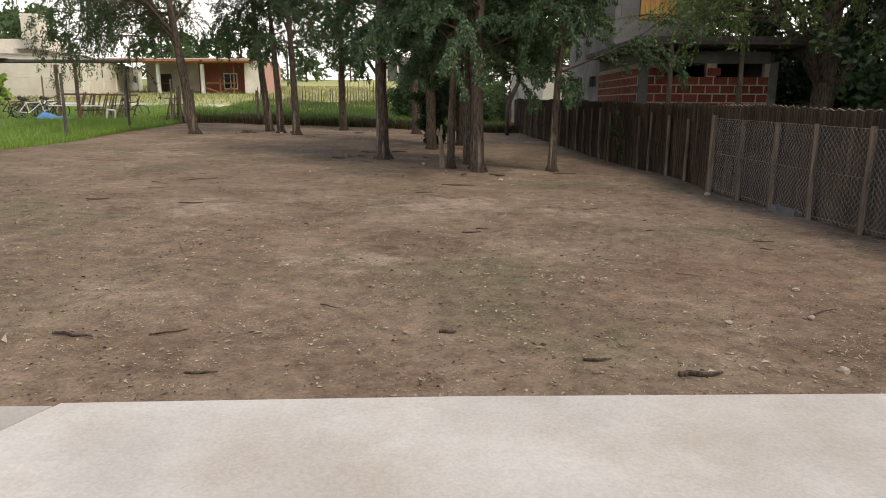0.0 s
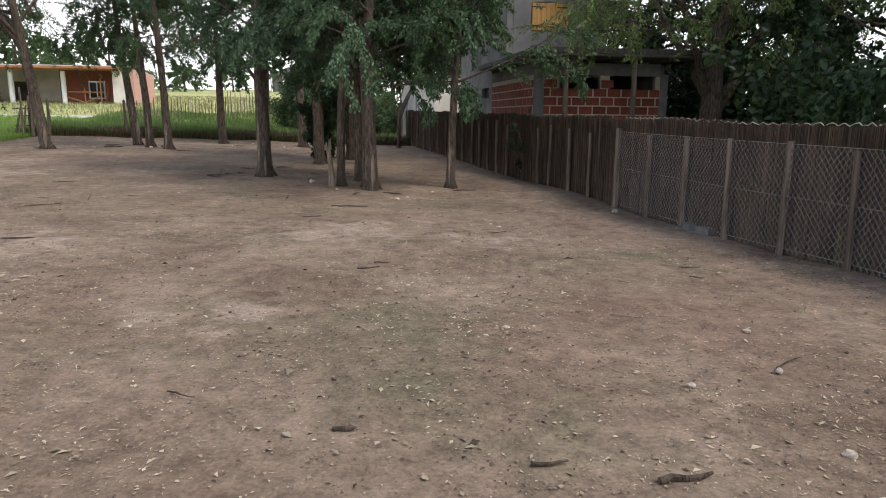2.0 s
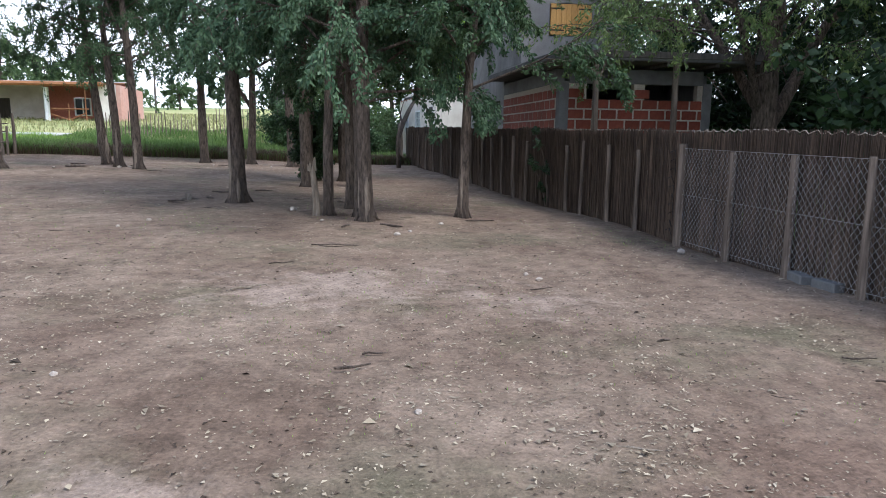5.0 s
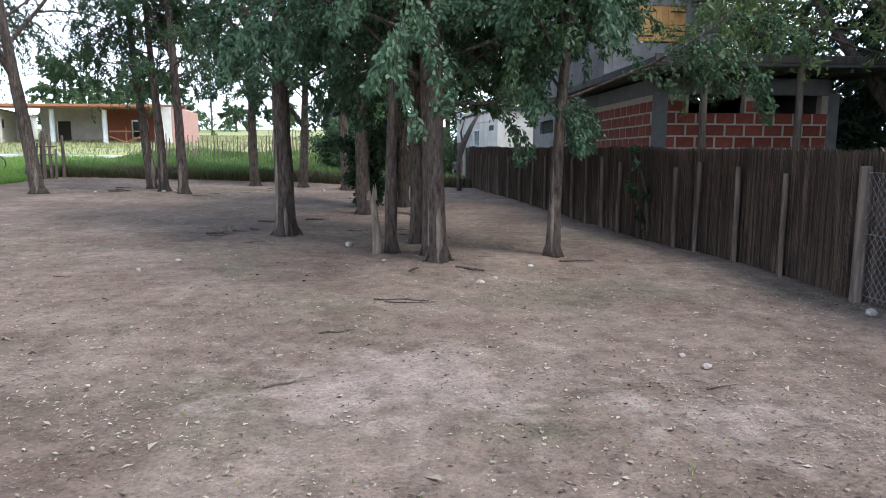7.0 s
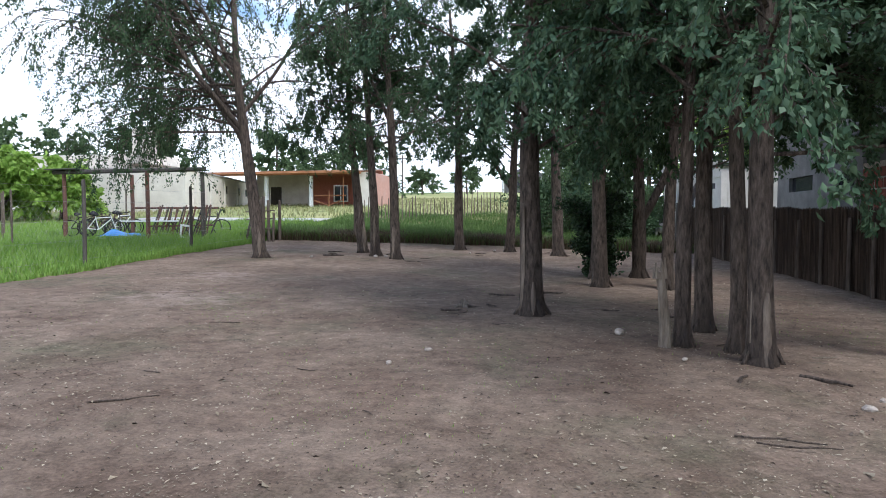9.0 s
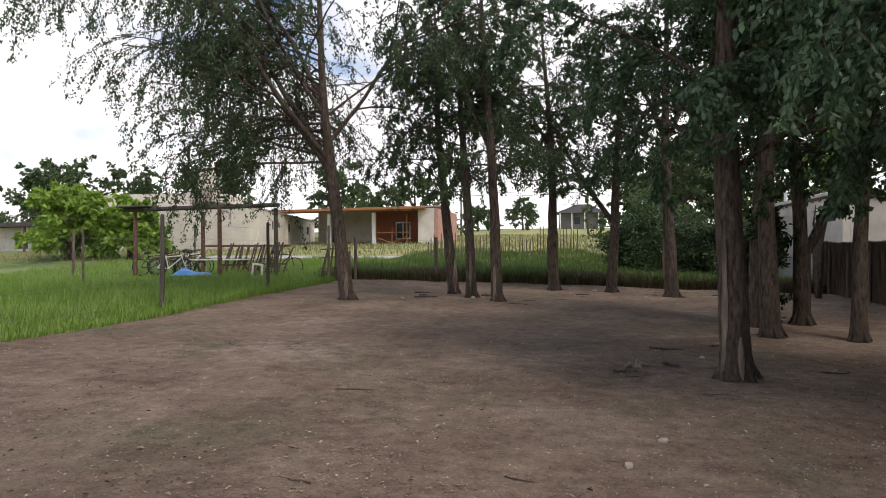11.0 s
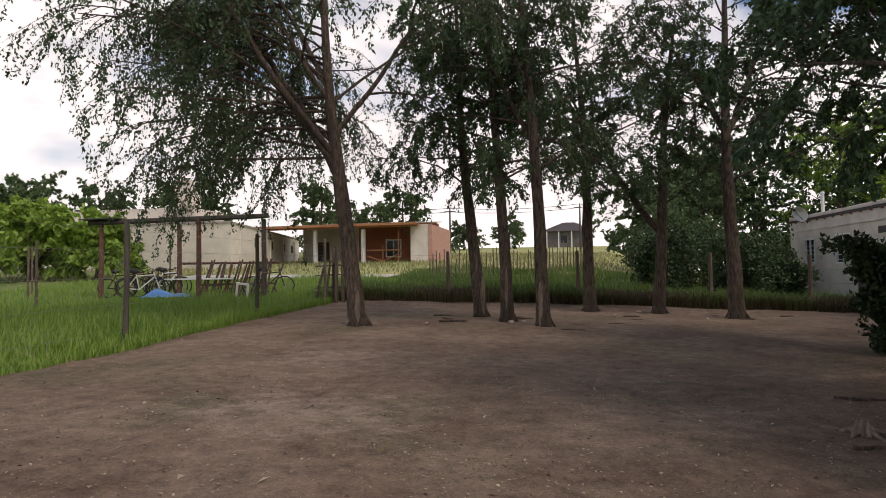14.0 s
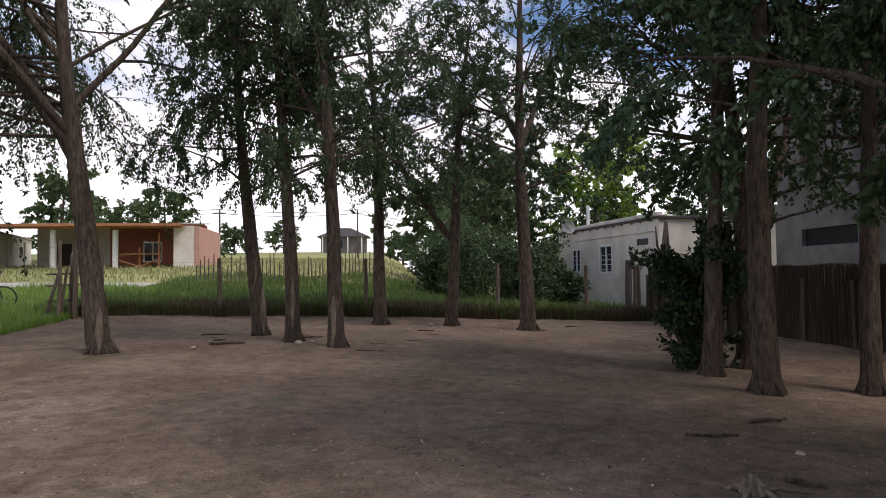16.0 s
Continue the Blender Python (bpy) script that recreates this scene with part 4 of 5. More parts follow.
part("veranda_floor", Build().box((-30, 52.6, VZ - 0.5), (-16.4, 57.5, VZ), None, 0.02), CONCRETE_OLD, ver)
rb = Build()
rb.box((-29.5, 52.2, 4.10), (-17.0, 52.32, 4.28), None, 0.01)
rb.box((-29.7, 51.84, 4.19), (-17.0, 51.89, 4.35), None, 0.008)
part("roof_beam", rb, RAFTER, ver, "reddish timber eaves beam")
part("roof", Build().add([(-29.7, 51.9, 4.30), (-17.0, 51.9, 4.30), (-17.0, 58, 4.75), (-29.7, 58, 4.75), (-29.7, 51.9, 4.36), (-17.0, 51.9, 4.36), (-17.0, 58, 4.81), (-29.7, 58, 4.81)], [(0, 3, 2, 1), (4, 5, 6, 7), (0, 1, 5, 4), (2, 3, 7, 6), (0, 4, 7, 3), (1, 2, 6, 5)]), ROOFTIN, ver, "corrugated tin roof")
for i in range(13):
    x = -29.3 + i
    part("rafter", Build().add([(x, 52.0, 4.20), (x + 0.08, 52.0, 4.20), (x + 0.08, 57.4, 4.62), (x, 57.4, 4.62), (x, 52.0, 4.295), (x + 0.08, 52.0, 4.295), (x + 0.08, 57.4, 4.71), (x, 57.4, 4.71)], [(0, 3, 2, 1), (4, 5, 6, 7), (0, 1, 5, 4), (2, 3, 7, 6), (0, 4, 7, 3), (1, 2, 6, 5)]), RAFTER, ver)
part("brick_wall", panel(-22.9, -17.0, VZ, 4.6, 0.2, [(-20.9, -19.7, 2.3, 3.6)], pose(0, 57.0, 0)), REDWALL, ver, "dark red brick wall")
part("pale_wall", panel(-27.3, -22.91, VZ, 4.6, 0.2, [(-26.2, -25.2, VZ, 3.5)], pose(0, 57.0, 0)), WHITEWALL, ver)
part("door", Build().box((-26.15, 57.06, VZ), (-25.25, 57.12, 3.5), None, 0.01), DARKPOST, ver, "dark wooden door")
w = part("window", Build().box((-20.88, 56.95, 2.32), (-20.8, 57.05, 3.58)).box((-19.8, 56.95, 2.32), (-19.72, 57.05, 3.58)).box((-20.8, 56.95, 3.5), (-19.8, 57.05, 3.58)).box((-20.8, 56.95, 2.32), (-19.8, 57.05, 2.4)).box((-20.34, 56.97, 2.4), (-20.26, 57.03, 3.5)), WHITEPAINT, ver, "white window frame")
part("pane", Build().box((-20.8, 57.06, 2.4), (-19.8, 57.07, 3.5)), GLASS, w)
part("end_wall", Build().box((-17.75, 53.0, 1.0), (-16.62, 53.25, 4.28)).box((-17.0, 53.26, 1.0), (-16.62, 57.2, 4.28)), WHITEWALL, ver, "whitewashed end wall")
part("side_block", Build().add([(-16.34, 53.05, 1.0), (-16.2, 57.2, 1.0), (-16.2, 57.2, 4.1), (-16.34, 53.05, 4.25), (-16.6, 53.05, 1.0), (-16.6, 57.2, 1.0), (-16.6, 57.2, 4.1), (-16.6, 53.05, 4.25)], [(0, 1, 2, 3), (5, 4, 7, 6), (4, 0, 3, 7), (1, 5, 6, 2), (3, 2, 6, 7), (0, 4, 5, 1)]), PINKWALL, ver, "pink-red brick side wall")
FAR = Matrix.Translation((-5.4, 13.58, 1.51)) @ Matrix.Diagonal((1.14, 1.14, 1.14, 1)) @ Matrix.Translation((5.2, -13.58, -1.39))
ver.matrix_world = FAR
rail = thing("veranda_rail", FAR @ pose(-20.3, 53.1, VZ), "timber rail with crossed braces between veranda columns", "railing")
for p0, p1 in (((-0.5, 0, 1.25), (1.9, 0, 1.25)), ((-0.5, 0, 0.9), (1.9, 0, 0.1)), ((-0.4, 0.05, 0.1), (1.7, 0.05, 1.0)), ((1.7, 0, 0.0), (1.7, 0, 2.5)), ((0.6, 0.05, 0), (0.6, 0.05, 1.6))):
    part("rail_bar", Build().tube([p0, p1], [0.05, 0.045], 7), RAFTER, rail)

# long pale building beside it
lb = thing("long_building", pose(0, 0, 0), "long pale plastered building with small windows and a chimney block", "building")
part("wall", Build().add([(-37.3, 50.0, 0.6), (-29.1, 50.0, 0.6), (-32.5, 66.0, 1.2), (-40.7, 66.0, 1.2), (-37.3, 50.0, 4.7), (-29.1, 50.0, 4.6), (-32.5, 66.0, 4.3), (-40.7, 66.0, 4.3)], [(0, 1, 5, 4), (1, 2, 6, 5), (2, 3, 7, 6), (3, 0, 4, 7), (4, 5, 6, 7), (0, 3, 2, 1)]), PLASTER, lb, "long pale plastered walls")
part("coping", Build().add([(-37.4, 49.9, 4.71), (-29.0, 49.9, 4.61), (-32.4, 66.1, 4.31), (-40.8, 66.1, 4.31), (-37.4, 49.9, 4.82), (-29.0, 49.9, 4.72), (-32.4, 66.1, 4.42), (-40.8, 66.1, 4.42)], [(0, 1, 5, 4), (1, 2, 6, 5), (2, 3, 7, 6), (3, 0, 4, 7), (4, 5, 6, 7), (0, 3, 2, 1)]), ROOFTIN, lb, "tin coping along the wall top")
part("end_block", Build().box((-47, 50.6, 0.5), (-34.5, 56.0, 5.2), None, 0.02), PLASTER, lb, "cream plastered block")
part("upper_block", Build().box((-46, 51.0, 5.2), (-33.2, 55.5, 5.9), None, 0.02), PLASTER, lb)
part("chimney", Build().box((-33.3, 50.0, 5.8), (-32.1, 51.2, 7.6), None, 0.02), PLASTER, lb, "square cream chimney block")
for i, s in enumerate((0.30, 0.52, 0.72, 0.86)):
    x, y = -29.1 - 3.4 * s, 50.0 + 16 * s
    w = part("window", Build().box((-0.3, -0.03, -0.32), (0.3, 0.03, 0.32), None, 0.01), GLASS, lb, "small dark window")
    w.matrix_local = pose(x, y, 3.6 - 0.2 * s, 0, 0, 102)
for i in range(5):
    s = 0.1 + i * 0.2
    w = part("pilaster", Build().box((-0.1, -0.06, -1.6), (0.1, 0.06, 1.5), None, 0.01), WHITEWALL, lb)
    w.matrix_local = pose(-29.1 - 3.4 * s + 0.03, 50.0 + 16 * s, 2.6, 0, 0, 102)
# small house far off beyond the lawn
fh = thing("cottage", pose(-49.5, 51.0, 1.0), "small pale cottage with a dark roof and posts", "house")
part("wall", Build().box((-4, 0, 0), (2, 4, 2.6)), WHITEWALL, fh)
part("roof", Build().box((-4.5, -1.2, 2.6), (2.6, 4.4, 2.95), None, 0.02), DARKROOF, fh)
for x in (-2.5, 0.3, 2.3):
    part("porch_post", Build().tube([(x, -1.0, -0.2), (x, -1.0, 2.6)], [0.11, 0.11], 8), RUST, fh)
part("window", Build().box((-1.6, -0.02, 0.9), (-0.5, 0.02, 2.0), None, 0.01), GLASS, fh)

# house on the hill, poles and cables
hh = thing("hill_house", pose(-15.5, 150, hz(-15.5, 150)), "grey house with a hipped roof on the hill", "house")
part("wall", Build().box((-4.6, 0, 0), (4.4, 6, 3.3)), CEMENT, hh)
part("roof", Build().add([(-5.4, -1, 3.3), (5.2, -1, 3.3), (5.2, 7, 3.3), (-5.4, 7, 3.3), (-1.2, 3, 5.3), (1.2, 3, 5.3)], [(0, 1, 5, 4), (1, 2, 5), (2, 3, 4, 5), (3, 0, 4), (0, 3, 2, 1)]), DARKROOF, hh)
for x in (-4.2, -1.8, 0.8, 3.6):
    part("porch_post", Build().tube([(x, -0.8, 0), (x, -0.8, 3.3)], [0.14, 0.14], 6), WHITEPAINT, hh)
part("window", Build().box((-1.4, -0.03, 1.0), (-0.2, 0.02, 2.4), None, 0.01), GLASS, hh)
for x, y, tl in [(-24.8, 90, 5.6), (-9.8, 96, 6.0), (-40, 86, 6.0), (10, 104, 6.5)]:
    up = thing("utility_pole", pose(x, y, hz(x, y)), "thin wooden utility pole on the field", "utility pole", "utility poles")
    part("pole", Build().tube([(0, 0, -0.2), (0, 0, tl)], [0.14, 0.09], 8), DARKPOST, up)
    part("crossarm", Build().box((-0.7, -0.05, tl - 0.5), (0.7, 0.05, tl - 0.4)), DARKPOST, up)
poles = [(-40, 86, 5.5), (-24.8, 90, 5.1), (-9.8, 96, 5.5), (10, 104, 6.0)]
for dz in (0.0, 0.45):
    pts = []
    for (xa, ya, ta), (xb, yb, tb) in zip(poles, poles[1:]):
        za, zb = hz(xa, ya) + ta + dz, hz(xb, yb) + tb + dz
        for i in range(8):
            s = i / 8
            pts.append((xa + (xb - xa) * s, ya + (yb - ya) * s, za + (zb - za) * s - 1.4 * s * (1 - s)))
    tagged(part("overhead_cable", Build().tube(pts, [0.03] * len(pts), 4), RUBBER), "black overhead cable between utility poles", "cable", "overhead cables")

shed = thing("shed", pose(2.6, 54.0, hz(2.6, 54)), "small white shed with a flat pale roof", "shed")
part("wall", Build().box((-1.0, 0, 0), (1.6, 2.5, 2.0), None, 0.01), WHITEWALL, shed)
part("roof", Build().box((-1.5, -0.8, 2.05), (1.8, 2.8, 2.2), None, 0.02), WHITEPAINT, shed)
part("door", Build().box((-0.4, -0.03, 0.0), (0.4, -0.002, 1.8), None, 0.006), CEMENT, shed)
car = thing("parked_car", pose(2.9, 50.0, hz(2.9, 50) + 0.02, 0, 0, 15), "dark grey parked car at the end of the alley", "car")
part("body", Build().box((-0.8, -1.9, 0.28), (0.8, 1.9, 0.85), None, 0.12).box((-0.68, -0.9, 0.86), (0.68, 1.3, 1.38), None, 0.2), CEMENT, car)
for x in (-0.78, 0.62):
    for y in (-1.25, 1.25):
        w = part("wheel", Build().tube([(x, y, 0.3), (x + 0.16, y, 0.3)], [0.3, 0.3], 14), RUBBER, car)
        part("rim", Build().tube([(x - 0.01, y, 0.3), (x + 0.17, y, 0.3)], [0.17, 0.17], 12), WIRE, w)
part("windscreen", Build().box((-0.6, -0.93, 0.92), (0.6, -0.905, 1.28)), GLASS, car)
for x in (-0.6, 0.45):
    part("headlight", Build().box((x, -1.93, 0.55), (x + 0.16, -1.89, 0.7), None, 0.01), WHITEPAINT, car)

# ---- left wire fence, gate corner and back fence ----
lf = thing("wire_fence", pose(0, 0, 0), "wire mesh fence on old dark posts along the grass", "fence")
lp = [(-12.35, 13.5), (-12.5, 17.3), (-12.9, 21.53), (-13.65, 27.0), (-13.95, 31.6)]
for x, y in lp:
    ob = part("post", Build().tube([(0, 0, -0.1), (0.02, 0, 1.0), (0.0, 0.02, 2.0), (0.0, 0.02, 2.04)], [0.05, 0.047, 0.044, 0.03], 8, True, 0.06, rf), DARKPOST if y < 30 else POSTWOOD, lf)
    ob.location = (x, y, hz(x, y))
for s in (0.15, 0.6, 1.05, 1.5, 1.85):
    part("strand_wire", Build().tube([(x, y, hz(x, y) + s) for x, y in lp], [0.003] * 5, 3), WIRE, lf)
wm = Build()
for (xa, ya), (xb, yb) in zip(lp, lp[1:]):
    ln = math.hypot(xb - xa, yb - ya)
    n = int(ln / 0.16)
    for i in range(n):
        for sg in (0, 1):
            a, c = i / n, min(1, (i + 8) / n)
            if sg:
                a, c = c, a
            wm.tube([(xa + (xb - xa) * a, ya + (yb - ya) * a, hz(xa, ya) + 0.1), (xa + (xb - xa) * c, ya + (yb - ya) * c, hz(xb, yb) + 1.5)], [0.0009, 0.0009], 3, False)
part("wire_mesh", wm, WIRE, lf, "thin galvanised mesh")
gate = thing("gate", pose(-13.9, 31.8, hz(-13.9, 31.8)), "cluster of leaning weathered gate posts at the yard corner", "gate")
for x, y, dx, tl, r in [(0.25, 0.0, 0.03, 1.75, 0.07), (0.42, 0.15, -0.02, 1.6, 0.06), (0.05, 0.2, 0.05, 1.7, 0.06), (-0.45, -0.1, 0.4, 1.35, 0.045), (0.62, 0.1, 0.04, 1.1, 0.05), (-0.1, -0.05, 0.18, 1.3, 0.04)]:
    part("post", Build().tube([(x, y, -0.1), (x + dx * 0.5, y, tl * 0.5), (x + dx, y, tl)], [r, r * 0.95, r * 0.85], 8, True, 0.06, rf), POSTWOOD, gate)
for s in (0.5, 0.9, 1.2):
    part("rail", Build().tube([(-0.5, 0.05, s - 0.05), (0.7, 0.12, s)], [0.025, 0.022], 6), POSTWOOD, gate)
bf = thing("back_fence", pose(0, 0, 0), "low wire fence on thin wooden posts along tall grass", "fence")
bp = [(-13.2, 32.3), (-10.13, 32.5), (-6.14, 33.0), (-2.3, 33.1), (0.4, 33.3), (2.0, 33.6)]
for x, y in bp:
    ob = part("post", Build().tube([(0, 0, -0.1), (0.01, 0, 0.8), (0.0, 0.0, 1.55), (0, 0, 1.58)], [0.065, 0.06, 0.055, 0.03], 8, True, 0.06, rf), POSTWOOD, bf)
    ob.location = (x, y, hz(x, y))
for s in (0.35, 0.75, 1.15, 1.45):
    part("strand_wire", Build().tube([(x, y, hz(x, y) + s) for x, y in bp], [0.002] * len(bp), 3), IRON, bf)
ob = tagged(thing("corner_post", pose(1.95, 34.0, hz(1.9, 34)), "", ""), "thick dark timber post at the end of the reed fence", "post")
part("shaft", Build().tube([(0, 0, -0.1), (0, 0, 0.9), (0.01, 0, 1.75)], [0.11, 0.105, 0.10], 9, True, 0.05, rf), DARKPOST, ob)
part("brace", Build().tube([(0.35, 0.1, -0.1), (0.33, 0.1, 1.55)], [0.07, 0.065], 8, True, 0.05, rf), DARKPOST, ob)
# stake fence by the veranda house
sf = thing("stake_fence", pose(0, 0, 0), "uneven fence of thin wooden stakes in tall grass", "fence")
for i in range(44):
    s = i / 43
    x, y = -13.2 + 6.6 * s, 41.0 + 7.0 * s ** 1.5
    tl = rf.uniform(0.8, 1.35) + (0.3 if s > 0.7 else 0)
    ob = part("stake", Build().tube([(0, 0, -0.1), (rf.uniform(-0.06, 0.06), 0, tl)], [0.035, 0.025], 6), POSTWOOD if rf.random() < 0.6 else DEADWOOD, sf)
    ob.location = (x, y, hz(x, y))

# ---- pergola with scrap and bicycles ----
pg = thing("pergola", pose(0, 0, 0), "open timber pergola over stored scrap in the grass", "pergola")
for x, y in [(-16.05, 31.5), (-17.85, 30.6), (-22.4, 31.5), (-19.9, 32.4)]:
    ob = part("post", Build().tube([(0, 0, -0.2), (0.01, 0, 1.4), (0, 0, 3.0 - hz(x, y))], [0.085, 0.08, 0.075], 9, True, 0.04, rf), DARKPOST if x > -17 else RUST, pg)
    ob.location = (x, y, hz(x, y))
for p0, p1 in [((-23.0, 31.6, 3.09), (-15.85, 31.4, 3.09))]:
    part("beam", Build().tube([p0, p1], [0.09, 0.085], 7, True, 0.04, rf), DARKPOST, pg)
part("roof_sheet", Build().box((-23.1, 31.2, 3.18), (-21.6, 33.0, 3.22), None, 0.006), DARKROOF, pg, "piece of old roof sheet")


def bicycle(m, colour, label):
    """A simple bicycle: two spoked wheels, frame, fork, handlebar, saddle."""
    o = thing("bicycle", m, label, "bicycle", "stored bicycles")
    for x in (-0.52, 0.52):
        b = Build()
        b.tube([(x + 0.33 * math.cos(a), 0, 0.34 + 0.33 * math.sin(a)) for a in np.linspace(0, 6.2832, 21)], [0.022] * 21, 5, False)
        w = part("wheel", b, RUBBER, o)
        s = Build()
        for k in range(9):
            a = k * 0.698
            s.tube([(x, 0, 0.34), (x + 0.32 * math.cos(a), 0, 0.34 + 0.32 * math.sin(a))], [0.004, 0.003], 3, False)
        part("spoke_web", s, WIRE, w)
    f = Build()
    for p, q in (((-0.52, 0, 0.34), (-0.12, 0, 0.30)), ((-0.52, 0, 0.34), (-0.2, 0, 0.78)), ((-0.12, 0, 0.30), (-0.22, 0, 0.88)), ((-0.12, 0, 0.30), (0.36, 0, 0.74)), ((-0.2, 0, 0.78), (0.34, 0, 0.82)), ((0.34, 0, 0.92), (0.52, 0, 0.34))):
        f.tube([p, q], [0.02, 0.02], 6)
    part("frame", f, colour, o)
    part("handlebar", Build().tube([(0.30, -0.28, 0.98), (0.36, -0.1, 0.95), (0.36, 0.1, 0.95), (0.30, 0.28, 0.98)], [0.014] * 4, 6), IRON, o)
    part("saddle", Build().tube([(-0.34, 0, 0.92), (-0.22, 0, 0.93), (-0.08, 0, 0.92)], [0.06, 0.075, 0.02], 8), RUBBER, o)
    return o


for i, (x, y, az, lean, c, lb2) in enumerate([(-21.8, 31.9, 20, 10, IRON, "old dark bicycle leaning in the grass"), (-21.3, 32.2, 70, -12, RUST, "rusty brown bicycle leaning in the grass"), (-20.9, 31.8, 35, 14, WHITEPAINT, "old white bicycle leaning in the grass"), (-21.0, 32.7, 100, 8, RUST, "rusty brown bicycle leaning in the grass"), (-20.3, 32.3, 10, -10, IRON, "old dark bicycle leaning in the grass"), (-21.6, 32.5, 50, 16, IRON, "old dark bicycle leaning in the grass"), (-20.6, 32.9, 80, -14, WHITEPAINT, "old white bicycle leaning in the grass"), (-21.9, 32.9, -20, 9, RUST, "rusty brown bicycle leaning in the grass"), (-16.5, 32.6, 30, 14, IRON, "old dark bicycle leaning in the grass")]):
    bicycle(pose(x, y, hz(x, y) + 0.08, lean, 0, az), c, lb2)
rack = thing("timber_stack", pose(-17.6, 32.4, hz(-17.6, 32.4)), "slatted timber frames and boards stacked at a slant", "timber stack")
for i in range(22):
    x = -1.5 + i * 0.13
    part("board", Build().tube([(x, 0, -0.05), (x + 0.25 + rf.uniform(-0.22, 0.16), 0.25, 1.25 + rf.uniform(-0.15, 0.1))], [0.045, 0.04], 4), RUST if i % 3 else DARKPOST, rack)
part("top_rail", Build().tube([(-2.4, 0.3, 1.22), (1.5, 0.3, 1.2)], [0.045, 0.045], 5), RUST, rack)
part("low_rail", Build().tube([(-1.6, 0.1, 0.45), (1.4, 0.12, 0.5)], [0.04, 0.04], 5), RUST, rack)
wfr = thing("old_window_frame", pose(-17.0, 31.7, hz(-17, 31.7) + 0.05, 12, 8, 20) @ Matrix.Diagonal((0.7, 0.7, 0.7, 1)), "old white window frame leaning on timber", "window frame")
part("frame", Build().box((-0.3, -0.03, 0), (-0.2, 0.03, 0.8), None, 0.006).box((0.2, -0.03, 0), (0.3, 0.03, 0.8), None, 0.006).box((-0.2, -0.03, 0.7), (0.2, 0.03, 0.8), None, 0.006).box((-0.2, -0.03, 0), (0.2, 0.03, 0.1), None, 0.006), WHITEPAINT, wfr)
tarp = Build()
for i in range(9):
    for j in range(7):
        u, w2 = i / 8, j / 6
        tarp.v.append(((u - 0.5) * 1.5, (w2 - 0.5) * 1.0, 0.02 + 0.38 * math.sin(math.pi * u) * math.sin(math.pi * w2) * (0.8 + 0.5 * math.sin(5 * u + 3 * w2)) + rf.uniform(0, 0.03)))
for i in range(8):
    for j in range(6):
        tarp.f.append((i * 7 + j, (i + 1) * 7 + j, (i + 1) * 7 + j + 1, i * 7 + j + 1))
ob = part("tarpaulin", tarp, BLUEPLASTIC)
ob.matrix_world = pose(-19.6, 31.4, hz(-19.6, 31.4) + 0.12, 0, 0, 10)
tagged(ob, "crumpled blue tarpaulin heaped in the grass", "tarpaulin")
tb = thing("trestle_table", pose(-19.2, 32.6, hz(-19.2, 32.6)), "pale low trestle board among stored scrap", "table")
part("board", Build().box((-1.4, -0.3, 0.62), (1.4, 0.3, 0.67), None, 0.008), WHITEPAINT, tb)
for x in (-1.1, 1.1):
    part("leg", Build().tube([(x - 0.15, -0.25, -0.05), (x, 0.2, 0.62)], [0.03, 0.03], 6), DARKPOST, tb)
    part("leg", Build().tube([(x + 0.15, 0.25, -0.05), (x, -0.2, 0.62)], [0.03, 0.03], 6), DARKPOST, tb)
for x, y in [(-20.7, 27.2), (-24.5, 30.5), (-27.5, 33.5), (-23.0, 36.0)]:
    lp2 = thing("field_post", pose(x, y, hz(x, y)), "grey post standing in the grass", "post", "field posts")
    part("shaft", Build().tube([(0, 0, -0.1), (0.01, 0, 1.9), (0, 0, 1.95)], [0.04, 0.037, 0.02], 8), POSTWOOD, lp2)


# ---- stumps, stones, sticks ----
def stone(x, y, s, seed, flat=0.6, name="stone", label="pale rough stone lying on bare soil", mat=None):
    rnd = random.Random(seed)
    bm = bmesh.new()
    bmesh.ops.create_icosphere(bm, subdivisions=2, radius=1)
    for p in bm.verts:
        d = p.co.normalized()
        k = 1 + 0.25 * noise.noise(d * 1.7 + Vector((seed, 0, 0))) + 0.10 * noise.noise(d * 4 + Vector((0, seed, 0)))
        p.co = Vector((d.x * k, d.y * k * 0.75, d.z * k * flat)) * s
    me = bpy.data.meshes.new(name)
    bm.to_mesh(me)
    bm.free()
    me.materials.append(mat or STONE)
    ob = new(name, me)
    ob.matrix_world = pose(x, y, hz(x, y) + s * flat * 0.45, 0, 0, rnd.uniform(0, 360))
    return tagged(ob, label, "stone", "stones on the soil")


st = thing("tree_stump", pose(-3.01, 17.82, hz(-3.01, 17.82)), "low splintered tree stump in bare soil", "stump")
b = Build()
for k in range(9):
    a = k * 0.698
    r = 0.075 + rf.uniform(-0.02, 0.02)
    b.tube([(math.cos(a) * r * 1.5, math.sin(a) * r * 1.5, -0.03), (math.cos(a) * r, math.sin(a) * r, 0.08), (math.cos(a) * r * 0.95, math.sin(a) * r * 0.95, rf.uniform(0.10, 0.19))], [0.045, 0.032, 0.01], 5)
part("wood", b, DEADWOOD, st)
st.scale = (0.6, 0.6, 0.62)
for k in range(5):
    a = k * 1.3
    part("root", Build().tube([(0, 0, 0.05), (math.cos(a) * 0.2, math.sin(a) * 0.2, 0.01), (math.cos(a) * 0.33, math.sin(a) * 0.33, -0.04)], [0.05, 0.03, 0.01], 6), DEADWOOD, st)
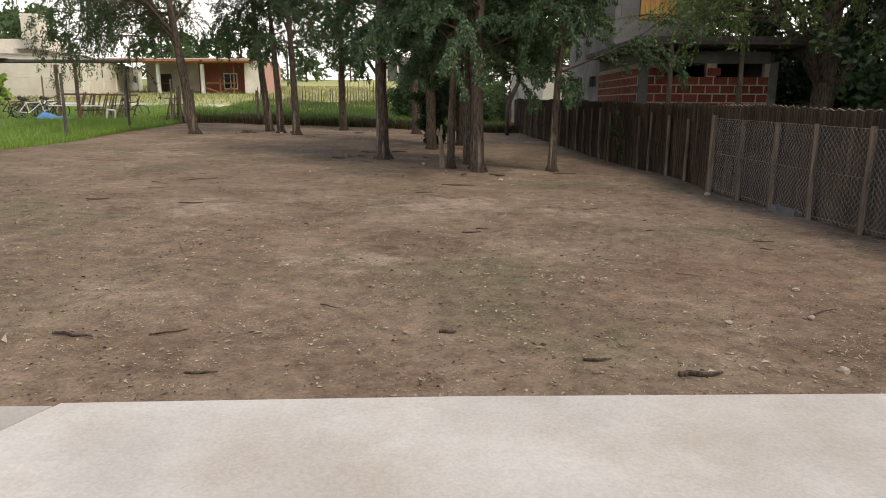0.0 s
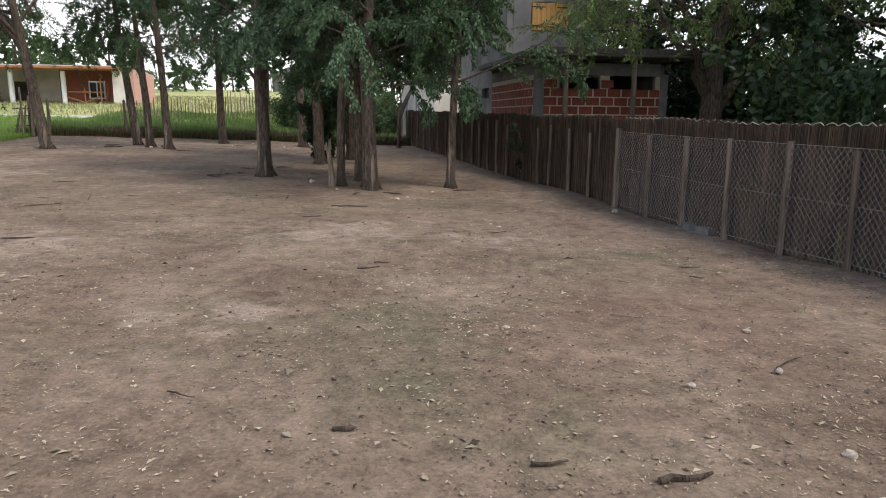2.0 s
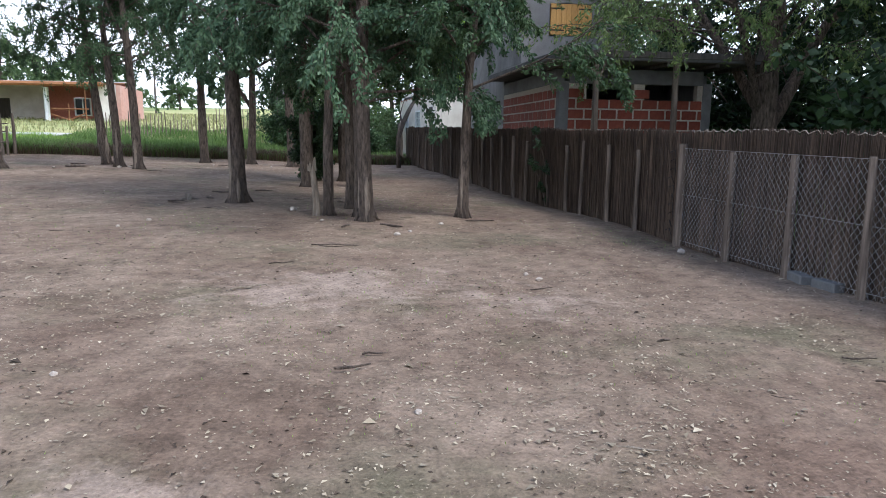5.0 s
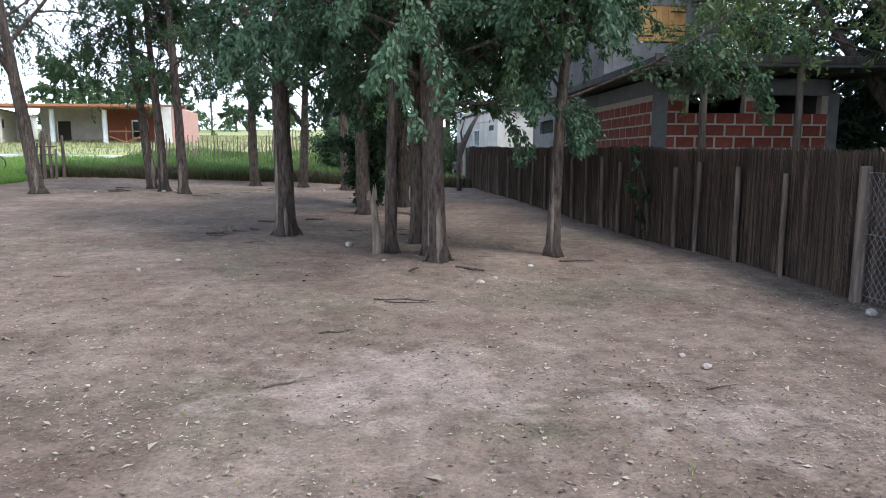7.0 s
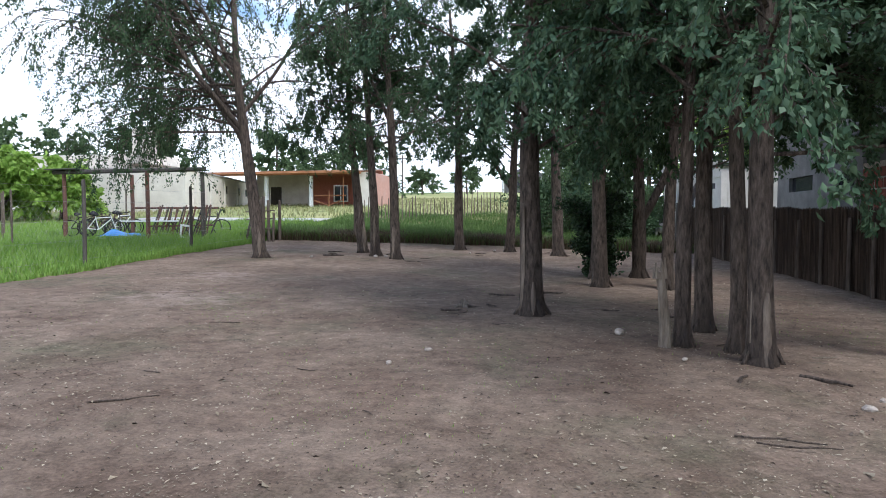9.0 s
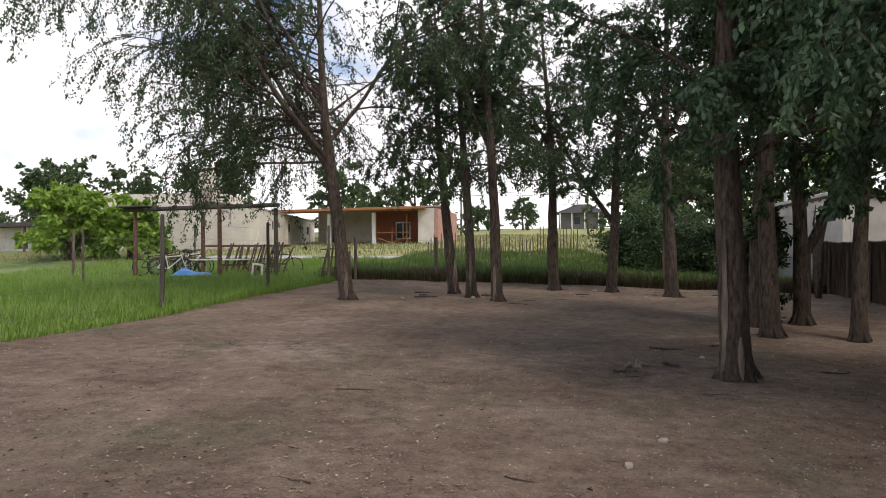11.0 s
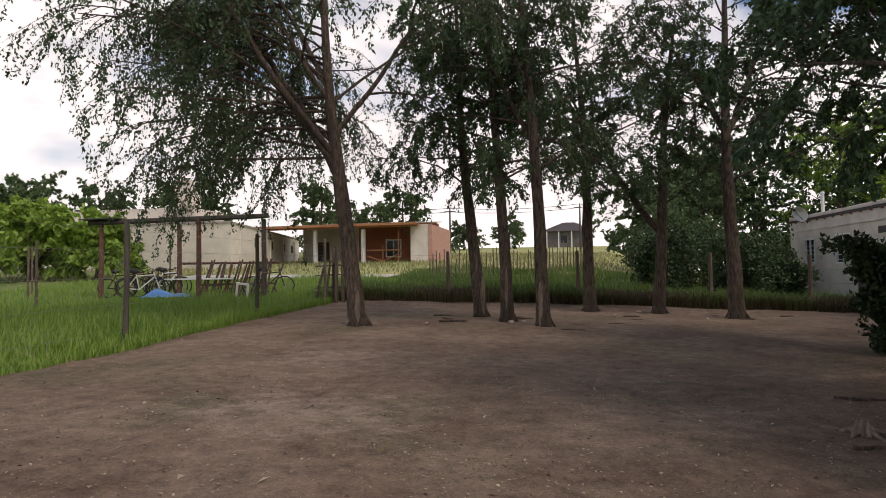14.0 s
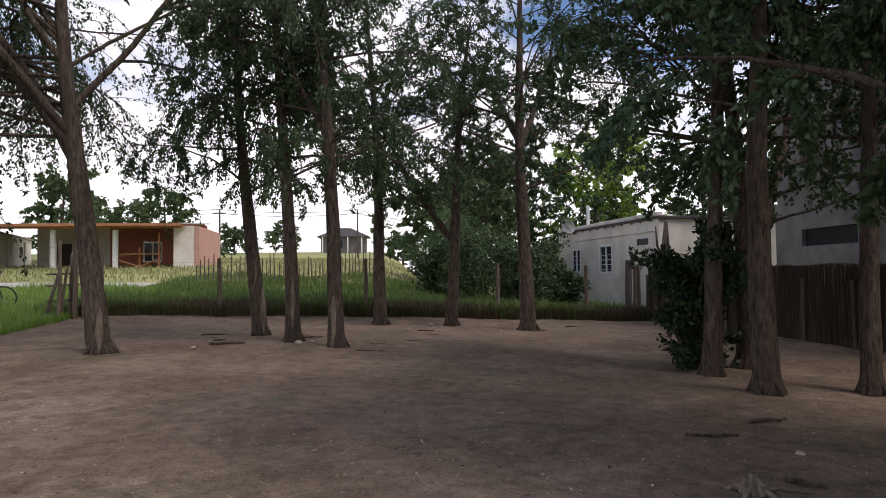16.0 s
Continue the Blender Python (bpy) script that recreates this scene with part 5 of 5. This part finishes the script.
bs = thing("broken_trunk", pose(-0.33, 15.55, hz(-0.33, 15.55)), "snapped pale dead trunk beside a living tree", "stump")
part("trunk", Build().tube([(0, 0, -0.05), (0.0, 0, 0.25), (-0.03, 0, 0.6), (-0.07, 0, 0.82)], [0.08, 0.06, 0.055, 0.045], 10, True, 0.14, rf), DEADWOOD, bs)
for k in range(6):
    a = k * 1.047
    part("splinter", Build().tube([(-0.06 + math.cos(a) * 0.05, math.sin(a) * 0.05, 0.75), (-0.07 + math.cos(a) * 0.06, math.sin(a) * 0.06, 0.9 + rf.uniform(-0.05, 0.12))], [0.03, 0.006], 4), DEADWOOD, bs)
for i, (x, y, s) in enumerate([(4.6, 12.25, 0.10), (0.95, 13.48, 0.08), (1.15, 13.75, 0.06), (-0.79, 16.18, 0.12), (-2.77, 14.59, 0.07), (-3.0, 13.95, 0.06), (-1.3, 8.01, 0.05), (0.8, 7.39, 0.04), (1.48, 6.14, 0.045), (2.28, 10.6, 0.06), (3.34, 6.0, 0.05), (2.79, 4.13, 0.06), (2.2, 10.85, 0.05), (-0.2, 14.9, 0.05), (1.7, 14.6, 0.07), (-7.0, 25.6, 0.12), (-6.8, 25.9, 0.08), (-5.0, 29.2, 0.07), (-2.9, 28.7, 0.09), (-4.4, 30.6, 0.10), (3.1, 5.2, 0.05), (2.4, 5.0, 0.045), (-2.2, 18.6, 0.06), (-8.6, 24.9, 0.08)]):
    stone(x, y, s * 0.65, i + 1)
for i, (x, y, az) in enumerate([(5.13, 10.5, 80), (5.19, 10.15, 95)]):
    ob = part("concrete_block", Build().box((-0.16, -0.07, 0), (0.16, 0.07, 0.13), None, 0.012), CEMENT)
    ob.matrix_world = pose(x - 0.06, y, hz(x, y) - 0.02, 0, 0, az)
    tagged(ob, "grey concrete block lying against the fence", "block", "blocks at the fence")


def stick(x, y, ln, az, seed, r=0.012, label="dry brown stick lying on bare soil", mat=None):
    rnd = random.Random(seed)
    pts = [(ln * (i / 4 - 0.5), rnd.uniform(-0.06, 0.06) * ln, r * 0.5 + rnd.uniform(0, 0.012)) for i in range(5)]
    b = Build().tube(pts, [r, r * 1.05, r * 0.95, r * 0.8, r * 0.5], 6)
    if ln > 0.35:
        b.tube([pts[2], (pts[2][0] + ln * 0.15, pts[2][1] + ln * 0.12, r)], [r * 0.6, r * 0.3], 5)
    ob = part("stick", b, mat or BARK)
    ob.matrix_world = pose(x, y, hz(x, y) + 0.004, 0, 0, az)
    return tagged(ob, label, "stick", "sticks on the soil")


for i, (x, y, ln, az, r) in enumerate([(-1.81, 19.7, 0.4, 10, 0.03), (0.18, 12.45, 0.5, 0, 0.012), (-5.63, 15.47, 0.4, 8, 0.014), (-2.62, 19.18, 0.45, -8, 0.03), (-4.57, 12.25, 0.5, 35, 0.016), (0.09, 12.55, 0.55, -6, 0.014), (0.32, 4.52, 0.12, 0, 0.025), (1.28, 4.13, 0.18, 5, 0.02), (1.87, 3.97, 0.28, 8, 0.03), (-2.13, 4.17, 0.3, -10, 0.02), (-1.07, 3.66, 0.2, 0, 0.015), (3.25, 5.35, 0.35, 35, 0.012), (2.4, 15.05, 0.5, 12, 0.02), (-8.2, 25.5, 0.6, 4, 0.04), (-6.9, 26.9, 0.4, 30, 0.03), (-4.6, 28.9, 0.4, -15, 0.03), (-9.0, 27.6, 0.45, 12, 0.03), (-8.5, 26.2, 0.3, 60, 0.03), (-3.1, 17.3, 0.3, 25, 0.03), (-2.6, 17.9, 0.25, -40, 0.03), (0.2, 14.2, 0.3, 70, 0.03), (-1.55, 4.3, 0.25, 30, 0.012), (2.9, 7.5, 0.3, -30, 0.01), (-0.6, 5.0, 0.22, -35, 0.01), (0.9, 14.3, 0.45, -40, 0.035), (-2.0, 28.9, 0.35, 5, 0.03), (-0.9, 30.2, 0.35, 15, 0.03)]):
    stick(x, y, ln, az, i + 5, r * 0.55)
rt = random.Random(77)
for cx0, cy0, sp, k in ((-1.0, 16.5, 2.2, 12), (-7.0, 26.2, 2.2, 8), (-3.0, 11.5, 2.6, 9), (1.5, 8.5, 2.6, 8), (-3.2, 29.6, 1.8, 5)):
    for i in range(k):
        stick(cx0 + rt.uniform(-sp, sp), cy0 + rt.uniform(-sp, sp), rt.uniform(0.12, 0.34), rt.uniform(-40, 40), rt.randrange(9999), rt.uniform(0.005, 0.011), "thin dry twig lying on bare soil", DEADWOOD if rt.random() < 0.4 else None)

# ---- litter, tufts and grass ----
rl = np.random.default_rng(21)


def yard_points(n, rg, x0=-12.5, x1=5.6, y0=3.2, y1=32.0):
    x, y = rg.uniform(x0, x1, n), rg.uniform(y0, y1, n)
    keep = (x > left_edge(y) + 0.2) & (x < fence_x(y) - 0.05) & (y > 3.48 + 0.125 * (x - 0.27))
    return x[keep], y[keep]


def ground_z(x, y):
    return height(x, y) + np.where(y > 4.4, 0.016 * np.sin(x * 1.7 + 0.6 * np.sin(y * 1.1)) * np.sin(y * 1.3 + 1.0) + 0.010 * np.sin(x * 4.1 + y * 2.3) * np.sin(y * 3.7 - x), 0)


x, y = yard_points(62000, rl)
near = rl.uniform(0, 1, len(x)) < np.clip(1.5 - (y - 4) / 16, 0.35, 1)
x, y = x[near], y[near]
n = len(x)
az = rl.uniform(0, 6.283, n)
d = np.stack([np.cos(az), np.sin(az), rl.uniform(-0.05, 0.5, n)], 1)
d /= np.linalg.norm(d, axis=1, keepdims=True)
pos = np.stack([x, y, ground_z(x, y) + 0.006], 1)
up = np.array([0, 0, 1.0])
side = np.cross(d, up)
side /= np.linalg.norm(side, axis=1, keepdims=True)
L = (rl.lognormal(-4.05, 0.38, n))[:, None]
W = L * rl.uniform(0.25, 0.5, n)[:, None]
mid = pos + d * L * 0.5 + np.array([0, 0, 1.0]) * W * 0.3
v = np.stack([pos, mid + side * W, pos + d * L, mid - side * W], 1).reshape(-1, 3)
i4 = np.arange(n)[:, None] * 4
ob = new("leaf_litter", raw_mesh("leaf_litter", v, np.concatenate([i4 + [0, 1, 2], i4 + [0, 2, 3]], 0), LITTER))
tagged(ob, "scattered pale dry leaves and chips on soil", "leaf litter", kind="stuff")
# straw and grit: single slivers, thickest where people walk
x, y = yard_points(190000, rl, x0=-9, y1=20)
keep = rl.uniform(0, 1, len(x)) < np.clip(1.25 - (y - 4) / 14, 0.12, 1) * np.clip(0.25 + 0.55 * np.sin(x * 1.3 + 0.5 + np.sin(y * 0.7)) * np.sin(y * 1.1) + 0.45 * np.sin(x * 3.9 + y) * np.sin(y * 3.1 - x * 0.6), 0.06, 1)
x, y = x[keep], y[keep]
n = len(x)
az = rl.uniform(0, 6.283, n)
L = rl.lognormal(-4.05, 0.5, n)
W = L * rl.uniform(0.12, 0.5, n)
zb = ground_z(x, y) + 0.004
v = np.stack([np.stack([x, y, zb], 1), np.stack([x + np.cos(az) * L, y + np.sin(az) * L, zb + L * rl.uniform(0, 0.35, n)], 1), np.stack([x + np.cos(az) * L * 0.5 - np.sin(az) * W, y + np.sin(az) * L * 0.5 + np.cos(az) * W, zb + W * 0.4], 1)], 1).reshape(-1, 3)
ob = new("straw_litter", raw_mesh("straw_litter", v, np.arange(3 * n).reshape(-1, 3), LITTER))
tagged(ob, "fine dry straw and grit strewn on soil", "straw litter", kind="stuff")
# crumbs and clods of soil
x, y = yard_points(24000, rl, y1=22)
n = len(x)
s = rl.lognormal(-4.95, 0.42, n)
c = np.stack([x, y, ground_z(x, y)], 1)
offs = np.array([[1, 0, 0], [-0.4, 0.9, 0], [-0.6, -0.8, 0], [0.1, 0.05, 0.9]])
v = (c[:, None, :] + offs[None] * s[:, None, None] * rl.uniform(0.6, 1.3, (n, 4, 1))).reshape(-1, 3)
f = (np.arange(n)[:, None, None] * 4 + np.array([[0, 1, 3], [1, 2, 3], [2, 0, 3]])[None]).reshape(-1, 3)
ob = new("soil_crumbs", raw_mesh("soil_crumbs", v, f, CRUMB))
tagged(ob, "small clods and grit scattered on soil", "soil crumbs", kind="stuff")
# rotting leaves and bark, darker than the soil; the dark also paints litter shadows
x, y = yard_points(46000, rl, x0=-9, y1=19)
keep = rl.uniform(0, 1, len(x)) < np.clip(1.3 - (y - 4) / 13, 0.2, 1) * np.clip(0.55 + 0.5 * np.sin(x * 1.1 + y * 0.6) * np.sin(y * 0.9 - x * 0.4), 0.1, 1)
x, y = x[keep], y[keep]
n = len(x)
az = rl.uniform(0, 6.283, n)
L = rl.lognormal(-3.98, 0.4, n)
W = L * rl.uniform(0.25, 0.6, n)
zb = ground_z(x, y) + 0.003
cx, sx = np.cos(az), np.sin(az)
v = np.stack([np.stack([x, y, zb], 1), np.stack([x + cx * L * 0.5 + sx * W * 0.5, y + sx * L * 0.5 - cx * W * 0.5, zb + W * rl.uniform(0.1, 0.7, n)], 1), np.stack([x + cx * L, y + sx * L, zb + L * 0.1], 1), np.stack([x + cx * L * 0.5 - sx * W * 0.5, y + sx * L * 0.5 + cx * W * 0.5, zb + W * rl.uniform(0.1, 0.7, n)], 1)], 1).reshape(-1, 3)
i4 = np.arange(n)[:, None] * 4
ob = new("bark_litter", raw_mesh("bark_litter", v, np.concatenate([i4 + [0, 1, 2], i4 + [0, 2, 3]], 0), ROTTEN_SHADOW))
tagged(ob, "dark rotting leaves, bark flakes and painted litter shadows on soil", "leaf litter", kind="stuff")


def grass(name, x, y, tall, width, rg, mat, label, z=None):
    """Bent blades, three triangles each."""
    n = len(x)
    z = height(x, y) if z is None else z
    az = rg.uniform(0, 6.283, n)
    h = tall * rg.uniform(0.55, 1.25, n)
    bend = h * rg.uniform(0.1, 0.6, n)
    dx, dy = np.cos(az), np.sin(az)
    sx, sy = -dy * width * 0.5, dx * width * 0.5
    base = np.stack([x, y, z - 0.02], 1)
    m = base + np.stack([dx * bend * 0.3, dy * bend * 0.3, h * 0.6], 1)
    t = base + np.stack([dx * bend, dy * bend, h], 1)
    s = np.stack([sx, sy, np.zeros(n)], 1)
    v = np.stack([base - s, base + s, m - s * 0.8, m + s * 0.8, t], 1).reshape(-1, 3)
    f = (np.arange(n)[:, None, None] * 5 + np.array([[0, 1, 3], [0, 3, 2], [2, 3, 4]])[None]).reshape(-1, 3)
    return tagged(new(name, raw_mesh(name, v, f, mat)), label, "grass", kind="stuff")


rg = np.random.default_rng(31)
n = 66000
x = -12.4 - 17 * rg.uniform(0, 1, n) ** 1.7
y = rg.uniform(13, 40, n)
x = x + left_edge(y) + 12.5
clump = 0.55 + 0.45 * np.sin(x * 1.9 + np.sin(y * 1.3)) * np.sin(y * 1.6)
edge = np.clip((left_edge(y) - x) / 1.2, 0.25, 1)
grass("meadow_grass", x, y, (0.14 + 0.14 * clump + 0.11 * (y > 22) * (x > -19)) * (0.5 + 0.5 * edge), 0.02, rg, BLADE, "lush green uncut grass beside the yard")
n = 70000
x = rg.uniform(-15, 3.0, n)
y = 32.4 + 15 * rg.uniform(0, 1, n) ** 1.6
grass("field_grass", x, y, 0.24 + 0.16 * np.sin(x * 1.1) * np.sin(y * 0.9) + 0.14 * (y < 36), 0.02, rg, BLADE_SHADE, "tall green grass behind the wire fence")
n = 22000
x, y = rg.uniform(-45, 4, n), rg.uniform(40, 90, n)
keep = ~((x > -27.2) & (x < -15.1) & (y > 39.5) & (y < 43.6))
x, y, n = x[keep], y[keep], int(keep.sum())
grass("hill_grass", x, y, np.full(n, 0.22), 0.06, rg, BLADE_DRY, "rough grass on the rising field")
n = 8000
y = rg.uniform(3, 33, n)
x = fence_x(y) + 0.3 + 6 * rg.uniform(0, 1, n)
grass("rough_grass", x, y, np.full(n, 0.3), 0.02, rg, BLADE, "rough grass behind the reed fence")
# Dead grass strip whose dark brown also carries the shade along the fence.
n = 20000
x = rg.uniform(-14, 3.0, n)
y = 32.35 + 1.5 * rg.uniform(0, 1, n) ** 1.3
grass("dead_grass", x, y, np.full(n, 0.38), 0.022, rg, BLADE_DEAD_SHADE, "dead grass along the back fence, its brown darkened for shade")
# short sparse tufts in the yard, in faint patches
x, y = yard_points(60000, rg, y1=20)
keep = (np.sin(x * 0.9 + 0.7) * np.sin(y * 0.8 + 0.4) + 0.5 * np.sin(x * 2.3 + y * 1.7) + rg.normal(0, 0.5, len(x))) > 0.75
x, y = x[keep], y[keep]
grass("short_tufts", x, y, np.full(len(x), 0.035), 0.006, rg, BLADE, "sparse short grass on bare soil", ground_z(x, y))

# ---- bricks of the house walls, last ----
BP, BH, JT = 0.378, 0.232, 0.034


def brick_mesh(wx, wz):
    return Build().box((0, 0, 0), (wx, 0.06, wz), None, 0.008).mesh("brick", BRICK)


cache = {}
fw, sw = None, None
for o in house.children:
    if o.name.startswith("front_wall"):
        fw = o
    if o.name.startswith("side_wall"):
        sw = o


def lay(parent, length, rows, place, skip=None):
    for r in range(rows):
        z = 0.02 + r * BH
        a = -(BP / 2) * (r % 2)
        while a < length - 0.05:
            x0, x1 = max(a, 0.0), min(a + BP - JT, length)
            if x1 - x0 > 0.06 and not (skip and skip(x0, x1, z)):
                key = (round(x1 - x0, 2), BH - JT)
                if key not in cache:
                    cache[key] = brick_mesh(*key)
                ob = part("brick", cache[key], None, parent)
                ob.matrix_local = place(x0, z)
            a += BP


def front_skip(x0, x1, z):
    if z < 2.2:
        return z < 0.6
    c = (x0 + x1) / 2
    return not (c < 0.42 or 1.48 < c < 1.74)


lay(fw, 3.11, 11, lambda a, z: pose(0.22 + a, 0.0, z), front_skip)
lay(sw, 4.78, 11, lambda a, z: pose(0.0, 5.0 - a, z, 0, 0, -90), lambda x0, x1, z: z < 0.6)
